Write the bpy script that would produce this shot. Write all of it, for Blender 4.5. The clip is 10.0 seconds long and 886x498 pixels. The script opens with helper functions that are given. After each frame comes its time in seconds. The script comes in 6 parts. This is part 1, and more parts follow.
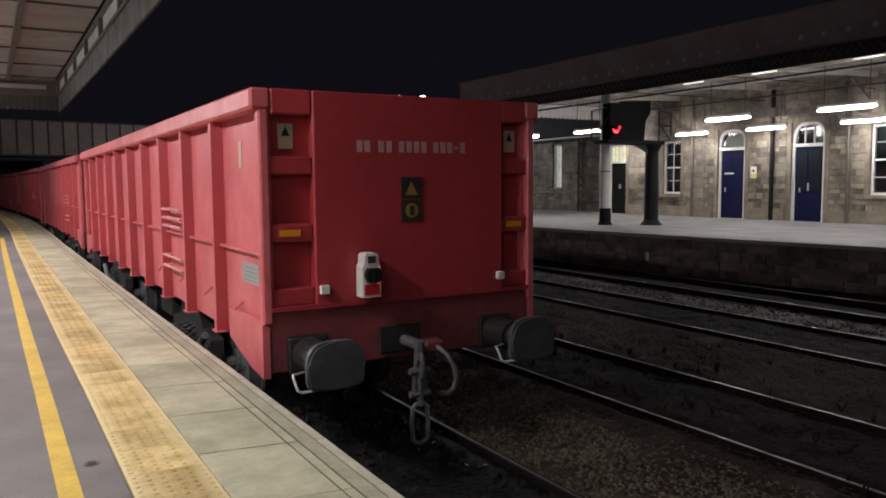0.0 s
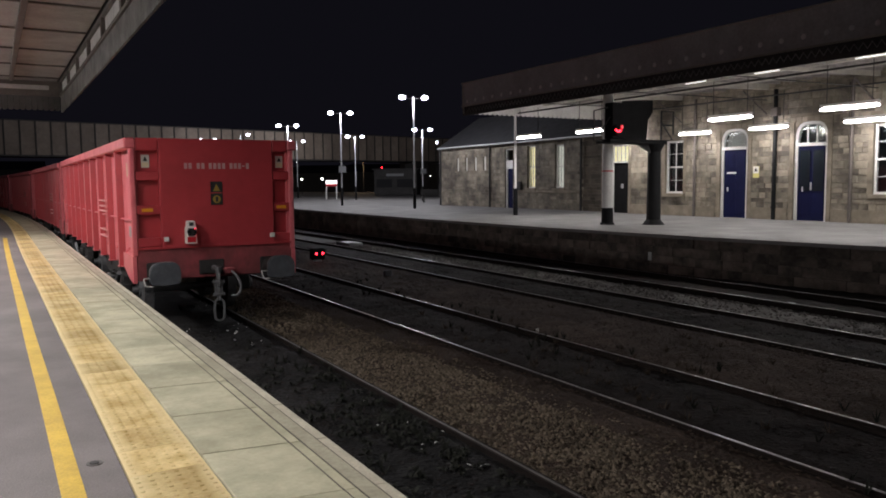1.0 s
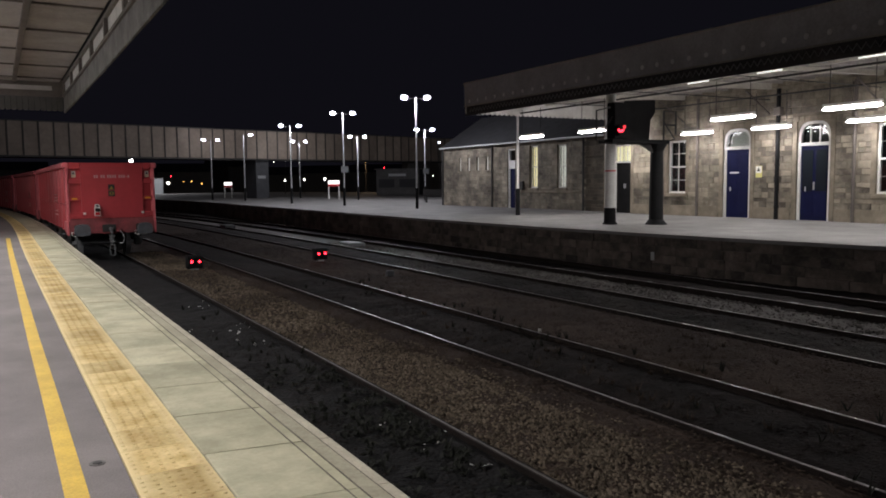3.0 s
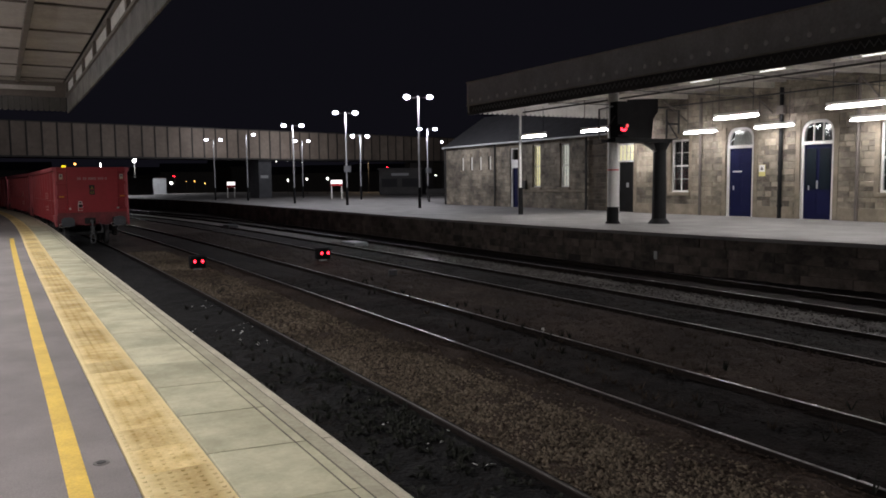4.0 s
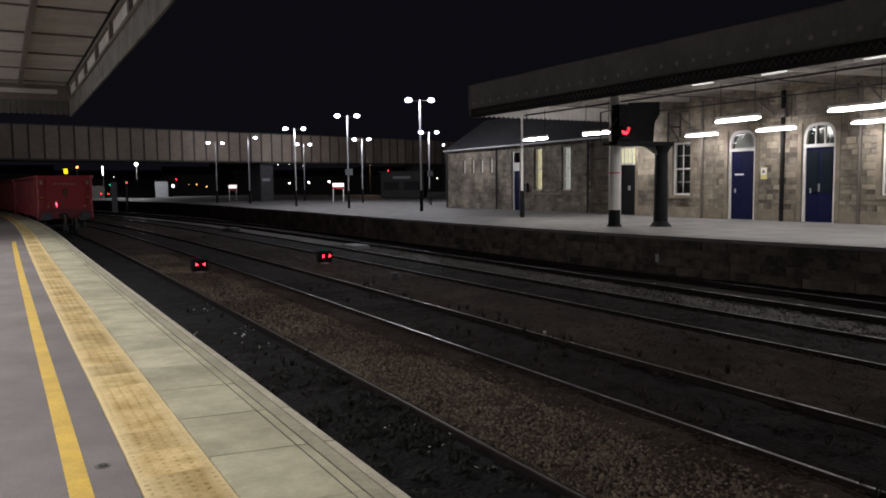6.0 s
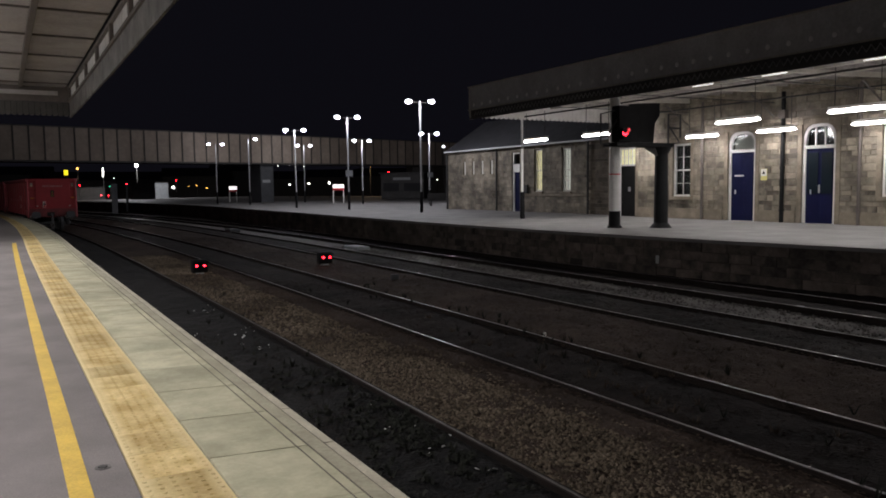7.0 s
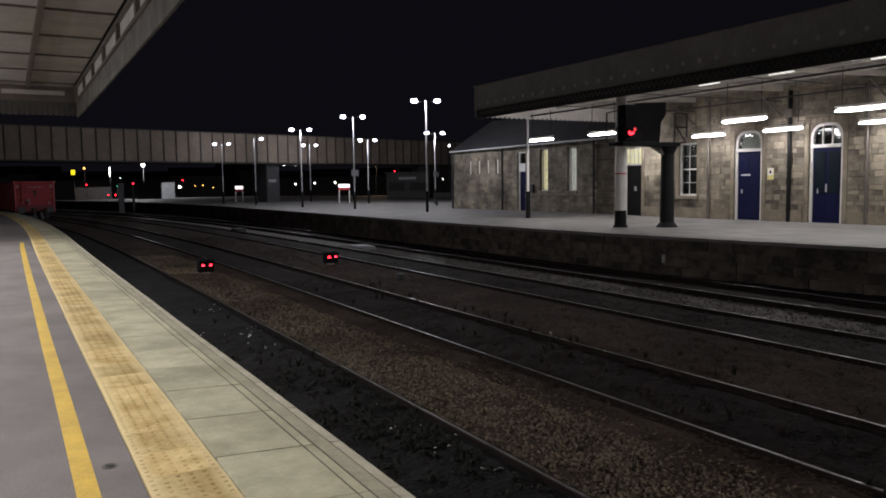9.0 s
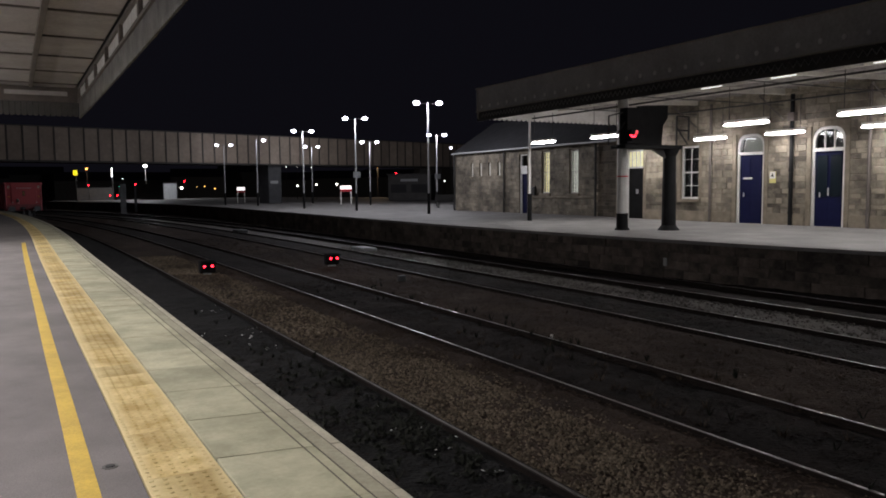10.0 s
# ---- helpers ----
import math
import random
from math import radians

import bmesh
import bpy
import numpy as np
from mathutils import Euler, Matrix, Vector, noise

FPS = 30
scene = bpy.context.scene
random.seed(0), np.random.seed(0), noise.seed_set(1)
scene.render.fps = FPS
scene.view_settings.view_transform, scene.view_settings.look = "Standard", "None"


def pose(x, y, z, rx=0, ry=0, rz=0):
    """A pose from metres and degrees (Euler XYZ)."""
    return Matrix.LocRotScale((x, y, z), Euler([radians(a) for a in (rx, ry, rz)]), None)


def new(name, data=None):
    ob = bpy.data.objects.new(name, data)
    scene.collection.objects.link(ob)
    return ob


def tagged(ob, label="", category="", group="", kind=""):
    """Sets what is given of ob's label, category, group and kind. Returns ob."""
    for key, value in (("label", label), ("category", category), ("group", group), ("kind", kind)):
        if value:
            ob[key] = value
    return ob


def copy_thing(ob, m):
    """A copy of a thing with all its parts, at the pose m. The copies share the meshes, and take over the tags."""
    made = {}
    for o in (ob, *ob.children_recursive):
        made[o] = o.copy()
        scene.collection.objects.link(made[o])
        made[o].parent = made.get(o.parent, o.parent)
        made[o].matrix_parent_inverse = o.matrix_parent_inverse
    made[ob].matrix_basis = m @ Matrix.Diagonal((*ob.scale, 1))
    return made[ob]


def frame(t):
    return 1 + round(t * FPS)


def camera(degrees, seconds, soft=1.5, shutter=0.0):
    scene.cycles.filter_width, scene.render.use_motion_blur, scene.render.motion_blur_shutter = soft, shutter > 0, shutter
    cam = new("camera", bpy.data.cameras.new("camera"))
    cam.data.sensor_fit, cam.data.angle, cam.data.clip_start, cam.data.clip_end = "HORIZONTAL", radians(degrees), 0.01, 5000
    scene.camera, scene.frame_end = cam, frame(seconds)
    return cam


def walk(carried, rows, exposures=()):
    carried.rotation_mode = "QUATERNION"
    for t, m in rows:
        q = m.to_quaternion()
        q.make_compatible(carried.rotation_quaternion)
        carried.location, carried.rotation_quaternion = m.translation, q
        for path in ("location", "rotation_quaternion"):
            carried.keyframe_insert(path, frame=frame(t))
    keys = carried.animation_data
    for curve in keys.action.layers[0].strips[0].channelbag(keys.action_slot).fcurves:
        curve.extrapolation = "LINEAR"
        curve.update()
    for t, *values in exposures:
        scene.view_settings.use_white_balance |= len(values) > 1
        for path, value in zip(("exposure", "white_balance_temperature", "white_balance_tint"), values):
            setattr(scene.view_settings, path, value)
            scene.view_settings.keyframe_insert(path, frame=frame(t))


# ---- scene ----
from functools import lru_cache

# ---------------------------------------------------------------- camera
cam = camera(60.29, 10.0, soft=1.8)
walk(cam, [
    (0, pose(0, 0, 1.44, 85.020, 0.492, -1.160)),
    (0.5, pose(0, 0, 1.44, 85.028, 0.581, -0.980)),
    (1, pose(0, 0, 1.44, 85.011, 0.560, -0.997)),
    (1.5, pose(0, 0, 1.44, 84.953, 0.537, -1.043)),
    (2, pose(0, 0, 1.44, 85.005, 0.563, -1.017)),
    (2.5, pose(0, 0, 1.44, 85.029, 0.569, -0.946)),
    (4, pose(0, 0, 1.44, 84.970, 0.716, -0.619)),
    (4.5, pose(0, 0, 1.44, 85.190, 0.754, -0.639)),
    (5, pose(0, 0, 1.44, 85.251, 0.723, -0.573)),
    (5.5, pose(0, 0, 1.44, 85.175, 0.719, -0.509)),
    (7, pose(0, 0, 1.44, 85.295, 0.742, -0.488)),
    (7.5, pose(0, 0, 1.44, 85.341, 0.686, -0.247)),
    (8, pose(0, 0, 1.44, 85.391, 0.689, -0.153)),
    (8.5, pose(0, 0, 1.44, 85.312, 0.745, -0.110)),
    (9, pose(0, 0, 1.44, 85.261, 0.780, -0.063)),
    (9.5, pose(0, 0, 1.44, 85.295, 0.726, -0.055)),
    (10, pose(0, 0, 1.44, 85.415, 0.539, 0.066)),
], exposures=[(0, 0.05), (2.5, 0.05), (5.0, 0.05), (5.5, -0.18), (7, -0.2), (10, -0.2)])

# ---------------------------------------------------------------- the line of the near platform's edge
# s runs along the edge, off is the distance to its right, z = 0 is the platform's surface
RAIL = -0.915
_S = np.arange(-60.0, 260.0, 0.1)
_SC = np.clip(_S, -25, 130)
_TH = 0.51188 - 0.00066 * _SC + 3.59e-5 * _SC ** 2
_X = np.cumsum(-np.sin(_TH) * 0.1)
_Y = np.cumsum(np.cos(_TH) * 0.1)
_X += 1.7321 - np.interp(0, _S, _X)
_Y -= np.interp(0, _S, _Y)


def heading(s):
    return float(np.interp(s, _S, _TH))


def edge_shift(s):
    """How far the near platform's edge departs from the line of the tracks."""
    return float(np.interp(s, (0, 4.5, 6.5, 9, 11.5, 15, 19, 23, 28, 36), (0.052, 0.047, 0.033, 0.004, -0.016, -0.045, -0.066, -0.066, -0.03, 0.0)))


def at(s, off=0.0, z=0.0):
    h = heading(s)
    if off < 0.02:
        off += edge_shift(s)
    return Vector((float(np.interp(s, _S, _X)) + off * math.cos(h), float(np.interp(s, _S, _Y)) + off * math.sin(h), z))


def place(s, off=0.0, z=0.0):
    """A frame with x away from the edge, y along it and z up."""
    p = at(s, off, z)
    turn = (edge_shift(s + 0.5) - edge_shift(s - 0.5)) if off < 0.02 else 0.0
    return pose(p.x, p.y, p.z, 0, 0, math.degrees(heading(s) - turn))


# ---------------------------------------------------------------- night sky and exposure
world = bpy.data.worlds.new("night")
scene.world = world
world.use_nodes = True
world.node_tree.nodes["Background"].inputs[0].default_value = (0.0042, 0.0040, 0.0062, 1)
world.node_tree.nodes["Background"].inputs[1].default_value = 1.0


def area_lamp(name, m, w, l, power, colour):
    d = bpy.data.lights.new(name, "AREA")
    d.shape, d.size, d.size_y, d.energy, d.color = "RECTANGLE", w, l, power, colour
    ob = new(name, d)
    ob.matrix_world = m
    return ob


def point_lamp(name, p, power, colour, radius=0.15):
    d = bpy.data.lights.new(name, "POINT")
    d.energy, d.color, d.shadow_soft_size = power, colour, radius
    ob = new(name, d)
    ob.location = p
    return ob


# along, across, power
NEAR_TUBES = [(-4.2, -3.3, 20), (0.6, -3.3, 34), (5.4, -3.3, 178), (10.2, -3.3, 172), (15.0, -3.3, 180), (19.8, -3.3, 180), (24.0, -3.3, 165)]
FAR_FRONT = [1.4, 5.0, 8.8, 12.5, 16.1, 22.1, 25.7]
FAR_REAR = [4.6, 8.0, 11.4, 14.8, 18.3, 21.5, 25.0]
# along, across, height, power
LAMPS = [(37.9, 18.8, 6.12, 780), (46.4, 18.5, 5.98, 540), (53.7, 18.0, 5.66, 430), (66.1, 19.5, 5.80, 100), (72.4, 19.1, 5.68, 35), (71.7, 28.0, 5.72, 140), (59.7, 27.0, 5.46, 430), (52.5, 28.8, 5.62, 600)]
# unseen columns added on the open end of the near platform, beside the view
NEAR_LAMPS = [(35.0, -5.0, 5.2, 350), (49.0, -5.0, 5.2, 35)]
for s, off, power in NEAR_TUBES:
    area_lamp("near_tube_light", place(s, off, 3.78), 0.12, 1.5, power, (1.0, 0.96, 0.965))
for s in FAR_FRONT:
    area_lamp("far_tube_light", place(s, 17.1, 3.11), 0.12, 1.5, 70, (1.0, 0.965, 0.955))
for s in FAR_REAR:
    area_lamp("far_tube_light", place(s, 21.8, 3.11), 0.12, 1.4, 44, (1.0, 0.965, 0.955))
for s, off, h, power in LAMPS:
    for x in (-0.64, 0.64):
        point_lamp("column_light", place(s, off, h - 0.28) @ pose(0, 0, 0, 0, 0, -20) @ Vector((x, 0, 0)), power * 0.675, (0.93, 0.92, 1.0), 0.2)
# extra light on platform and train from the added columns
for s, off, h, power in NEAR_LAMPS:
    point_lamp("column_light", at(s, off, h - 0.25), power, (1.0, 0.94, 0.90), 0.3)

# ---------------------------------------------------------------- materials


def surface(name, base, dark=None, rough=0.7, metal=0.0, grain=30.0, stain=1.2, amount=0.6, bump=0.25, depth=0.01,
            per_piece=0.0, island=0.0, rough_var=0.1, fine_amt=0.6, stretch=(1, 1, 1), spec=0.5, edge_pale=None):
    """Base colour with fine grain, larger stains of their own shape, and relief."""
    m = bpy.data.materials.new(name)
    m.use_nodes = True
    nt = m.node_tree
    n, lk = nt.nodes, nt.links
    b = n["Principled BSDF"]
    co = n.new("ShaderNodeTexCoord")
    mp = n.new("ShaderNodeMapping")
    mp.inputs["Scale"].default_value = stretch
    lk.new(co.outputs["Object"], mp.inputs["Vector"])
    vec = mp.outputs[0]
    inf = n.new("ShaderNodeObjectInfo")
    if per_piece:
        ad = n.new("ShaderNodeVectorMath")
        ad.operation = "MULTIPLY_ADD"
        ad.inputs[1].default_value = (37, 17, 53)
        lk.new(inf.outputs["Random"], ad.inputs[0])
        lk.new(mp.outputs[0], ad.inputs[2])
        vec = ad.outputs[0]
    fine = n.new("ShaderNodeTexNoise")
    fine.inputs["Scale"].default_value = grain
    fine.inputs["Detail"].default_value = 5
    big = n.new("ShaderNodeTexNoise")
    big.inputs["Scale"].default_value = stain
    big.inputs["Detail"].default_value = 6
    big.inputs["Roughness"].default_value = 0.65
    for t in (fine, big):
        lk.new(vec, t.inputs["Vector"])
    rp = n.new("ShaderNodeValToRGB")
    rp.color_ramp.elements[0].position, rp.color_ramp.elements[1].position = 0.38, 0.66
    lk.new(big.outputs["Fac"], rp.inputs[0])
    mx = n.new("ShaderNodeMix")
    mx.data_type = "RGBA"
    dark = dark or tuple(c * 0.5 for c in base)
    mx.inputs[6].default_value, mx.inputs[7].default_value = (*dark, 1), (*base, 1)
    sm = n.new("ShaderNodeMath")
    sm.operation = "MULTIPLY_ADD"
    sm.inputs[1].default_value, sm.inputs[2].default_value = amount, 1 - amount
    lk.new(rp.outputs[0], sm.inputs[0])
    lk.new(sm.outputs[0], mx.inputs[0])
    last = mx.outputs[2]
    g = n.new("ShaderNodeMix")
    g.data_type, g.blend_type = "RGBA", "MULTIPLY"
    g.inputs[0].default_value = 1
    gr = n.new("ShaderNodeMapRange")
    gr.inputs[1].default_value, gr.inputs[2].default_value, gr.inputs[3].default_value, gr.inputs[4].default_value = 0.3, 0.7, 1 - 0.22 * fine_amt, 1 + 0.16 * fine_amt
    lk.new(fine.outputs["Fac"], gr.inputs[0])
    lk.new(last, g.inputs[6])
    lk.new(gr.outputs[0], g.inputs[7])
    last = g.outputs[2]
    for amt, src in ((per_piece, inf.outputs["Random"]), (island, None)):
        if not amt:
            continue
        if src is None:
            src = n.new("ShaderNodeNewGeometry").outputs["Random Per Island"]
        k = n.new("ShaderNodeMapRange")
        k.inputs[3].default_value, k.inputs[4].default_value = 1 - amt, 1 + amt * 0.7
        lk.new(src, k.inputs[0])
        v = n.new("ShaderNodeMix")
        v.data_type, v.blend_type = "RGBA", "MULTIPLY"
        v.inputs[0].default_value = 1
        lk.new(last, v.inputs[6])
        lk.new(k.outputs[0], v.inputs[7])
        last = v.outputs[2]
    if edge_pale:
        # paler worn band along the two long sides of each piece
        sp = n.new("ShaderNodeSeparateXYZ")
        lk.new(co.outputs["Object"], sp.inputs[0])
        ab = n.new("ShaderNodeMath")
        ab.operation = "ABSOLUTE"
        lk.new(sp.outputs[0], ab.inputs[0])
        ep = n.new("ShaderNodeMapRange")
        ep.inputs[1].default_value, ep.inputs[2].default_value, ep.inputs[4].default_value = 0.11, 0.185, 0.85
        lk.new(ab.outputs[0], ep.inputs[0])
        ev = n.new("ShaderNodeMix")
        ev.data_type = "RGBA"
        ev.inputs[7].default_value = (*edge_pale, 1)
        lk.new(ep.outputs[0], ev.inputs[0])
        lk.new(last, ev.inputs[6])
        last = ev.outputs[2]
    lk.new(last, b.inputs["Base Color"])
    rr = n.new("ShaderNodeMapRange")
    rr.inputs[3].default_value, rr.inputs[4].default_value = min(1, rough + rough_var), max(0.03, rough - rough_var)
    lk.new(big.outputs["Fac"], rr.inputs[0])
    lk.new(rr.outputs[0], b.inputs["Roughness"])
    b.inputs["Metallic"].default_value = metal
    b.inputs["Specular IOR Level"].default_value = spec
    if bump:
        bp = n.new("ShaderNodeBump")
        bp.inputs["Strength"].default_value, bp.inputs["Distance"].default_value = bump, depth
        lk.new(fine.outputs["Fac"], bp.inputs["Height"])
        lk.new(bp.outputs[0], b.inputs["Normal"])
    return m


def plain(name, c, rough=0.5, metal=0.0, emit=0.0, alpha=None):
    m = bpy.data.materials.new(name)
    m.use_nodes = True
    b = m.node_tree.nodes["Principled BSDF"]
    b.inputs["Base Color"].default_value = (*c, 1)
    b.inputs["Roughness"].default_value, b.inputs["Metallic"].default_value = rough, metal
    if emit:
        b.inputs["Emission Color"].default_value = (*c, 1)
        b.inputs["Emission Strength"].default_value = emit
    return m


def glass_material(name, tint=(0.8, 0.85, 0.85)):
    m = bpy.data.materials.new(name)
    m.use_nodes = True
    b = m.node_tree.nodes["Principled BSDF"]
    b.inputs["Base Color"].default_value = (*tint, 1)
    b.inputs["Roughness"].default_value = 0.04
    b.inputs["Transmission Weight"].default_value = 1.0
    b.inputs["IOR"].default_value = 1.45
    return m


M = {
    "asphalt": surface("asphalt", (0.20, 0.181, 0.174), (0.122, 0.11, 0.105), 0.85, fine_amt=0.8, grain=90, stain=0.9, amount=0.8, bump=0.5),
    "asphalt_far": surface("asphalt_far", (0.195, 0.187, 0.18), (0.115, 0.11, 0.107), 0.75, grain=60, stain=0.7, amount=0.8, bump=0.3),
    "coping": surface("coping_concrete", (0.555, 0.535, 0.375), (0.35, 0.335, 0.225), 0.8, grain=40, stain=2.4, amount=0.95, bump=0.2, per_piece=0.12, fine_amt=0.3),
    "coping_dirty": surface("coping_dirty", (0.44, 0.415, 0.305), (0.27, 0.25, 0.175), 0.8, grain=40, stain=3, amount=0.7, bump=0.2),
    "nosing": surface("nosing_white", (0.60, 0.56, 0.44), (0.36, 0.33, 0.25), 0.8, grain=60, stain=4, amount=0.7, bump=0.25),
    "tactile": surface("tactile_buff", (0.70, 0.565, 0.275), (0.40, 0.27, 0.085), 0.75, grain=60, stain=3.4, amount=0.9, bump=0.2, per_piece=0.2, edge_pale=(0.74, 0.61, 0.33)),
    "yellow": surface("yellow_paint", (0.66, 0.45, 0.06), (0.43, 0.28, 0.05), 0.65, grain=70, stain=4, amount=0.6, bump=0.2),
    "joint": surface("dark_joint", (0.15, 0.135, 0.108), rough=0.9, grain=60, stain=3),
    "dirt": surface("track_dirt", (0.025, 0.0185, 0.0163), (0.0092, 0.0076, 0.0072), 0.9, grain=26, stain=0.8, amount=0.8, bump=0.9, depth=0.05, spec=0.12),
    "ballast": surface("ballast_stone", (0.185, 0.150, 0.110), (0.048, 0.036, 0.027), 0.85, grain=40, stain=0.4, amount=0.85, bump=0.4, island=0.6, spec=0.12),
    "ballast_bed": surface("ballast_bed", (0.072, 0.050, 0.038), (0.029, 0.0205, 0.0165), 0.9, grain=22, stain=0.45, amount=0.8, bump=1.0, depth=0.06, spec=0.12),
    "ballast_mid": surface("ballast_mid", (0.076, 0.055, 0.042), (0.033, 0.024, 0.0195), 0.9, grain=30, stain=0.6, amount=0.8, bump=0.5, island=0.4, spec=0.12),
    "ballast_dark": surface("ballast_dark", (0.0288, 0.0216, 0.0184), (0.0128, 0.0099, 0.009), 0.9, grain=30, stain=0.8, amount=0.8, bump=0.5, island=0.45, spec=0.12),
    "ballast_grey": surface("ballast_grey", (0.144, 0.132, 0.1224), (0.072, 0.066, 0.0624), 0.85, grain=40, stain=0.8, amount=0.7, bump=0.5, island=0.4, spec=0.12),
    "railhead": surface("worn_rail_steel", (0.42, 0.40, 0.39), (0.12, 0.10, 0.085), 0.38, metal=1.0, grain=25, stain=2, bump=0.05, stretch=(1, 1, 1)),
    "rust": surface("rail_rust", (0.019, 0.0138, 0.0118), (0.009, 0.0074, 0.0066), 0.85, grain=50, stain=4, bump=0.3, spec=0.12),
    "sleeper": surface("sleeper_timber", (0.06, 0.05, 0.042), (0.028, 0.024, 0.02), 0.85, grain=30, stain=5, bump=0.5, per_piece=0.3, stretch=(1, 6, 6)),
    "brick": surface("sooty_stone", (0.13, 0.105, 0.088), (0.022, 0.018, 0.016), 0.85, grain=18, stain=0.8, amount=0.85, bump=0.5, island=0.4),
    "brick_piece": surface("sooty_block", (0.15, 0.12, 0.10), (0.020, 0.017, 0.015), 0.85, grain=18, stain=1.3, amount=0.95, bump=0.9, depth=0.03, per_piece=0.22),
    "stone": surface("sandstone", (0.32, 0.278, 0.212), (0.072, 0.061, 0.048), 0.85, grain=22, stain=0.9, amount=0.95, bump=1.0, depth=0.03, per_piece=0.22),
    "stone_rest": surface("sandstone_rest", (0.32, 0.278, 0.212), (0.072, 0.061, 0.048), 0.85, grain=22, stain=0.7, amount=0.95, bump=0.9, depth=0.025, island=0.3),
    "stone_dark": surface("dark_sandstone", (0.14, 0.115, 0.085), (0.06, 0.048, 0.036), 0.85, grain=24, stain=1.6, amount=0.8, bump=0.8, depth=0.03, island=0.4),
    "dressed": surface("dressed_stone", (0.27, 0.228, 0.17), (0.12, 0.10, 0.074), 0.8, grain=30, stain=2.0, amount=0.7, bump=0.3),
    "mortar": surface("mortar", (0.19, 0.16, 0.118), rough=0.9, grain=50, stain=2),
    "slate": surface("roof_slate", (0.02, 0.02, 0.023), rough=0.75, grain=20, stain=2, bump=0.3),
    "white": surface("white_paint", (0.74, 0.73, 0.70), (0.55, 0.53, 0.50), 0.5, grain=40, stain=2.5, amount=0.5, bump=0.06),
    "cream": surface("cream_paint", (0.60, 0.57, 0.50), (0.30, 0.275, 0.235), 0.65, grain=24, stain=0.9, amount=0.7, bump=0.1),
    "ceiling_near": surface("canopy_boards", (0.38, 0.35, 0.335), (0.23, 0.212, 0.20), 0.7, grain=16, stain=0.8, amount=0.7, bump=0.12),
    "canopy_grey": surface("canopy_grey_paint", (0.60, 0.60, 0.605), (0.40, 0.40, 0.405), 0.6, grain=14, stain=1.1, amount=0.7, bump=0.12),
    "canopy_dark": surface("canopy_dark_paint", (0.07, 0.066, 0.062), (0.035, 0.033, 0.031), 0.6, grain=20, stain=1.5, bump=0.1),
    "valance": surface("weathered_valance", (0.15, 0.143, 0.135), (0.055, 0.052, 0.05), 0.65, grain=18, stain=2.2, amount=0.95, bump=0.12),
    "port": plain("boss_grey", (0.92, 0.91, 0.90), 0.5),
    "beam": surface("brown_beam", (0.12, 0.10, 0.088), (0.07, 0.06, 0.053), 0.65, grain=20, stain=2, bump=0.1),
    "navy": surface("navy_paint", (0.006, 0.008, 0.044), (0.004, 0.005, 0.026), 0.6, grain=30, stain=2, amount=0.5, bump=0.05, spec=0.12),
    "black": surface("black_paint", (0.010, 0.010, 0.011), (0.006, 0.006, 0.006), 0.75, grain=30, stain=3, bump=0.1, spec=0.2),
    "iron": surface("dark_iron", (0.03, 0.028, 0.027), (0.014, 0.013, 0.012), 0.6, grain=40, stain=4, bump=0.2),
    "galv": surface("galvanised_steel", (0.58, 0.59, 0.60), (0.40, 0.405, 0.41), 0.45, metal=0.25, grain=20, stain=5, bump=0.05),
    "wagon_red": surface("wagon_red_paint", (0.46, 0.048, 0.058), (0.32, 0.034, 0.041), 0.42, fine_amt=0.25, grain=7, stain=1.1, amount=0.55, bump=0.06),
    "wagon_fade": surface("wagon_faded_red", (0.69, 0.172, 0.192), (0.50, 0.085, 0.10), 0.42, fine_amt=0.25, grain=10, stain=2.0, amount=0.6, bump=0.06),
    "wagon_pale": surface("wagon_worn_pale", (0.72, 0.34, 0.33), (0.55, 0.18, 0.18), 0.5, grain=18, stain=3),
    "wagon_grime": surface("wagon_grimy_red", (0.30, 0.055, 0.062), (0.14, 0.04, 0.042), 0.6, grain=14, stain=1.8, amount=0.85, bump=0.12),
    "steel_dirty": surface("grimy_steel", (0.216, 0.2196, 0.228), (0.084, 0.084, 0.084), 0.5, metal=0.3, grain=24, stain=4, bump=0.15),
    "buffer": surface("greased_buffer", (0.13, 0.14, 0.155), (0.06, 0.064, 0.07), 0.42, metal=0.2, grain=14, stain=4, bump=0.1),
    "bridge": surface("bridge_panel", (0.32, 0.26, 0.205), (0.21, 0.168, 0.132), 0.7, grain=3, stain=0.35, amount=0.7, bump=0.1, per_piece=0.16),
    "bridge_dark": surface("bridge_steel", (0.05, 0.045, 0.04), rough=0.7, grain=6, stain=1, bump=0.1),
    "grey_box": surface("grey_cabinet", (0.24, 0.25, 0.26), (0.15, 0.155, 0.16), 0.6, grain=14, stain=2.5, bump=0.1),
    "grey_dark": surface("dark_grey_panel", (0.07, 0.073, 0.078), rough=0.55, grain=14, stain=2),
    "cresting_grey": surface("cresting_grey", (0.42, 0.41, 0.40), rough=0.6, grain=14, stain=2),
    "plate_grey": plain("plate_grey", (0.34, 0.35, 0.35), 0.5),
    "placard": plain("faded_placard", (0.50, 0.47, 0.42), 0.5),
    "plate_white": plain("plate_white", (0.72, 0.70, 0.66), 0.5),
    "plate_yellow": plain("plate_yellow", (0.70, 0.55, 0.03), 0.5),
    "reflector": plain("amber_reflector", (0.72, 0.30, 0.02), 0.3),
    "red_panel": plain("red_panel", (0.55, 0.02, 0.03), 0.4),
    "lettering": plain("pale_lettering", (0.47, 0.28, 0.28), 0.6),
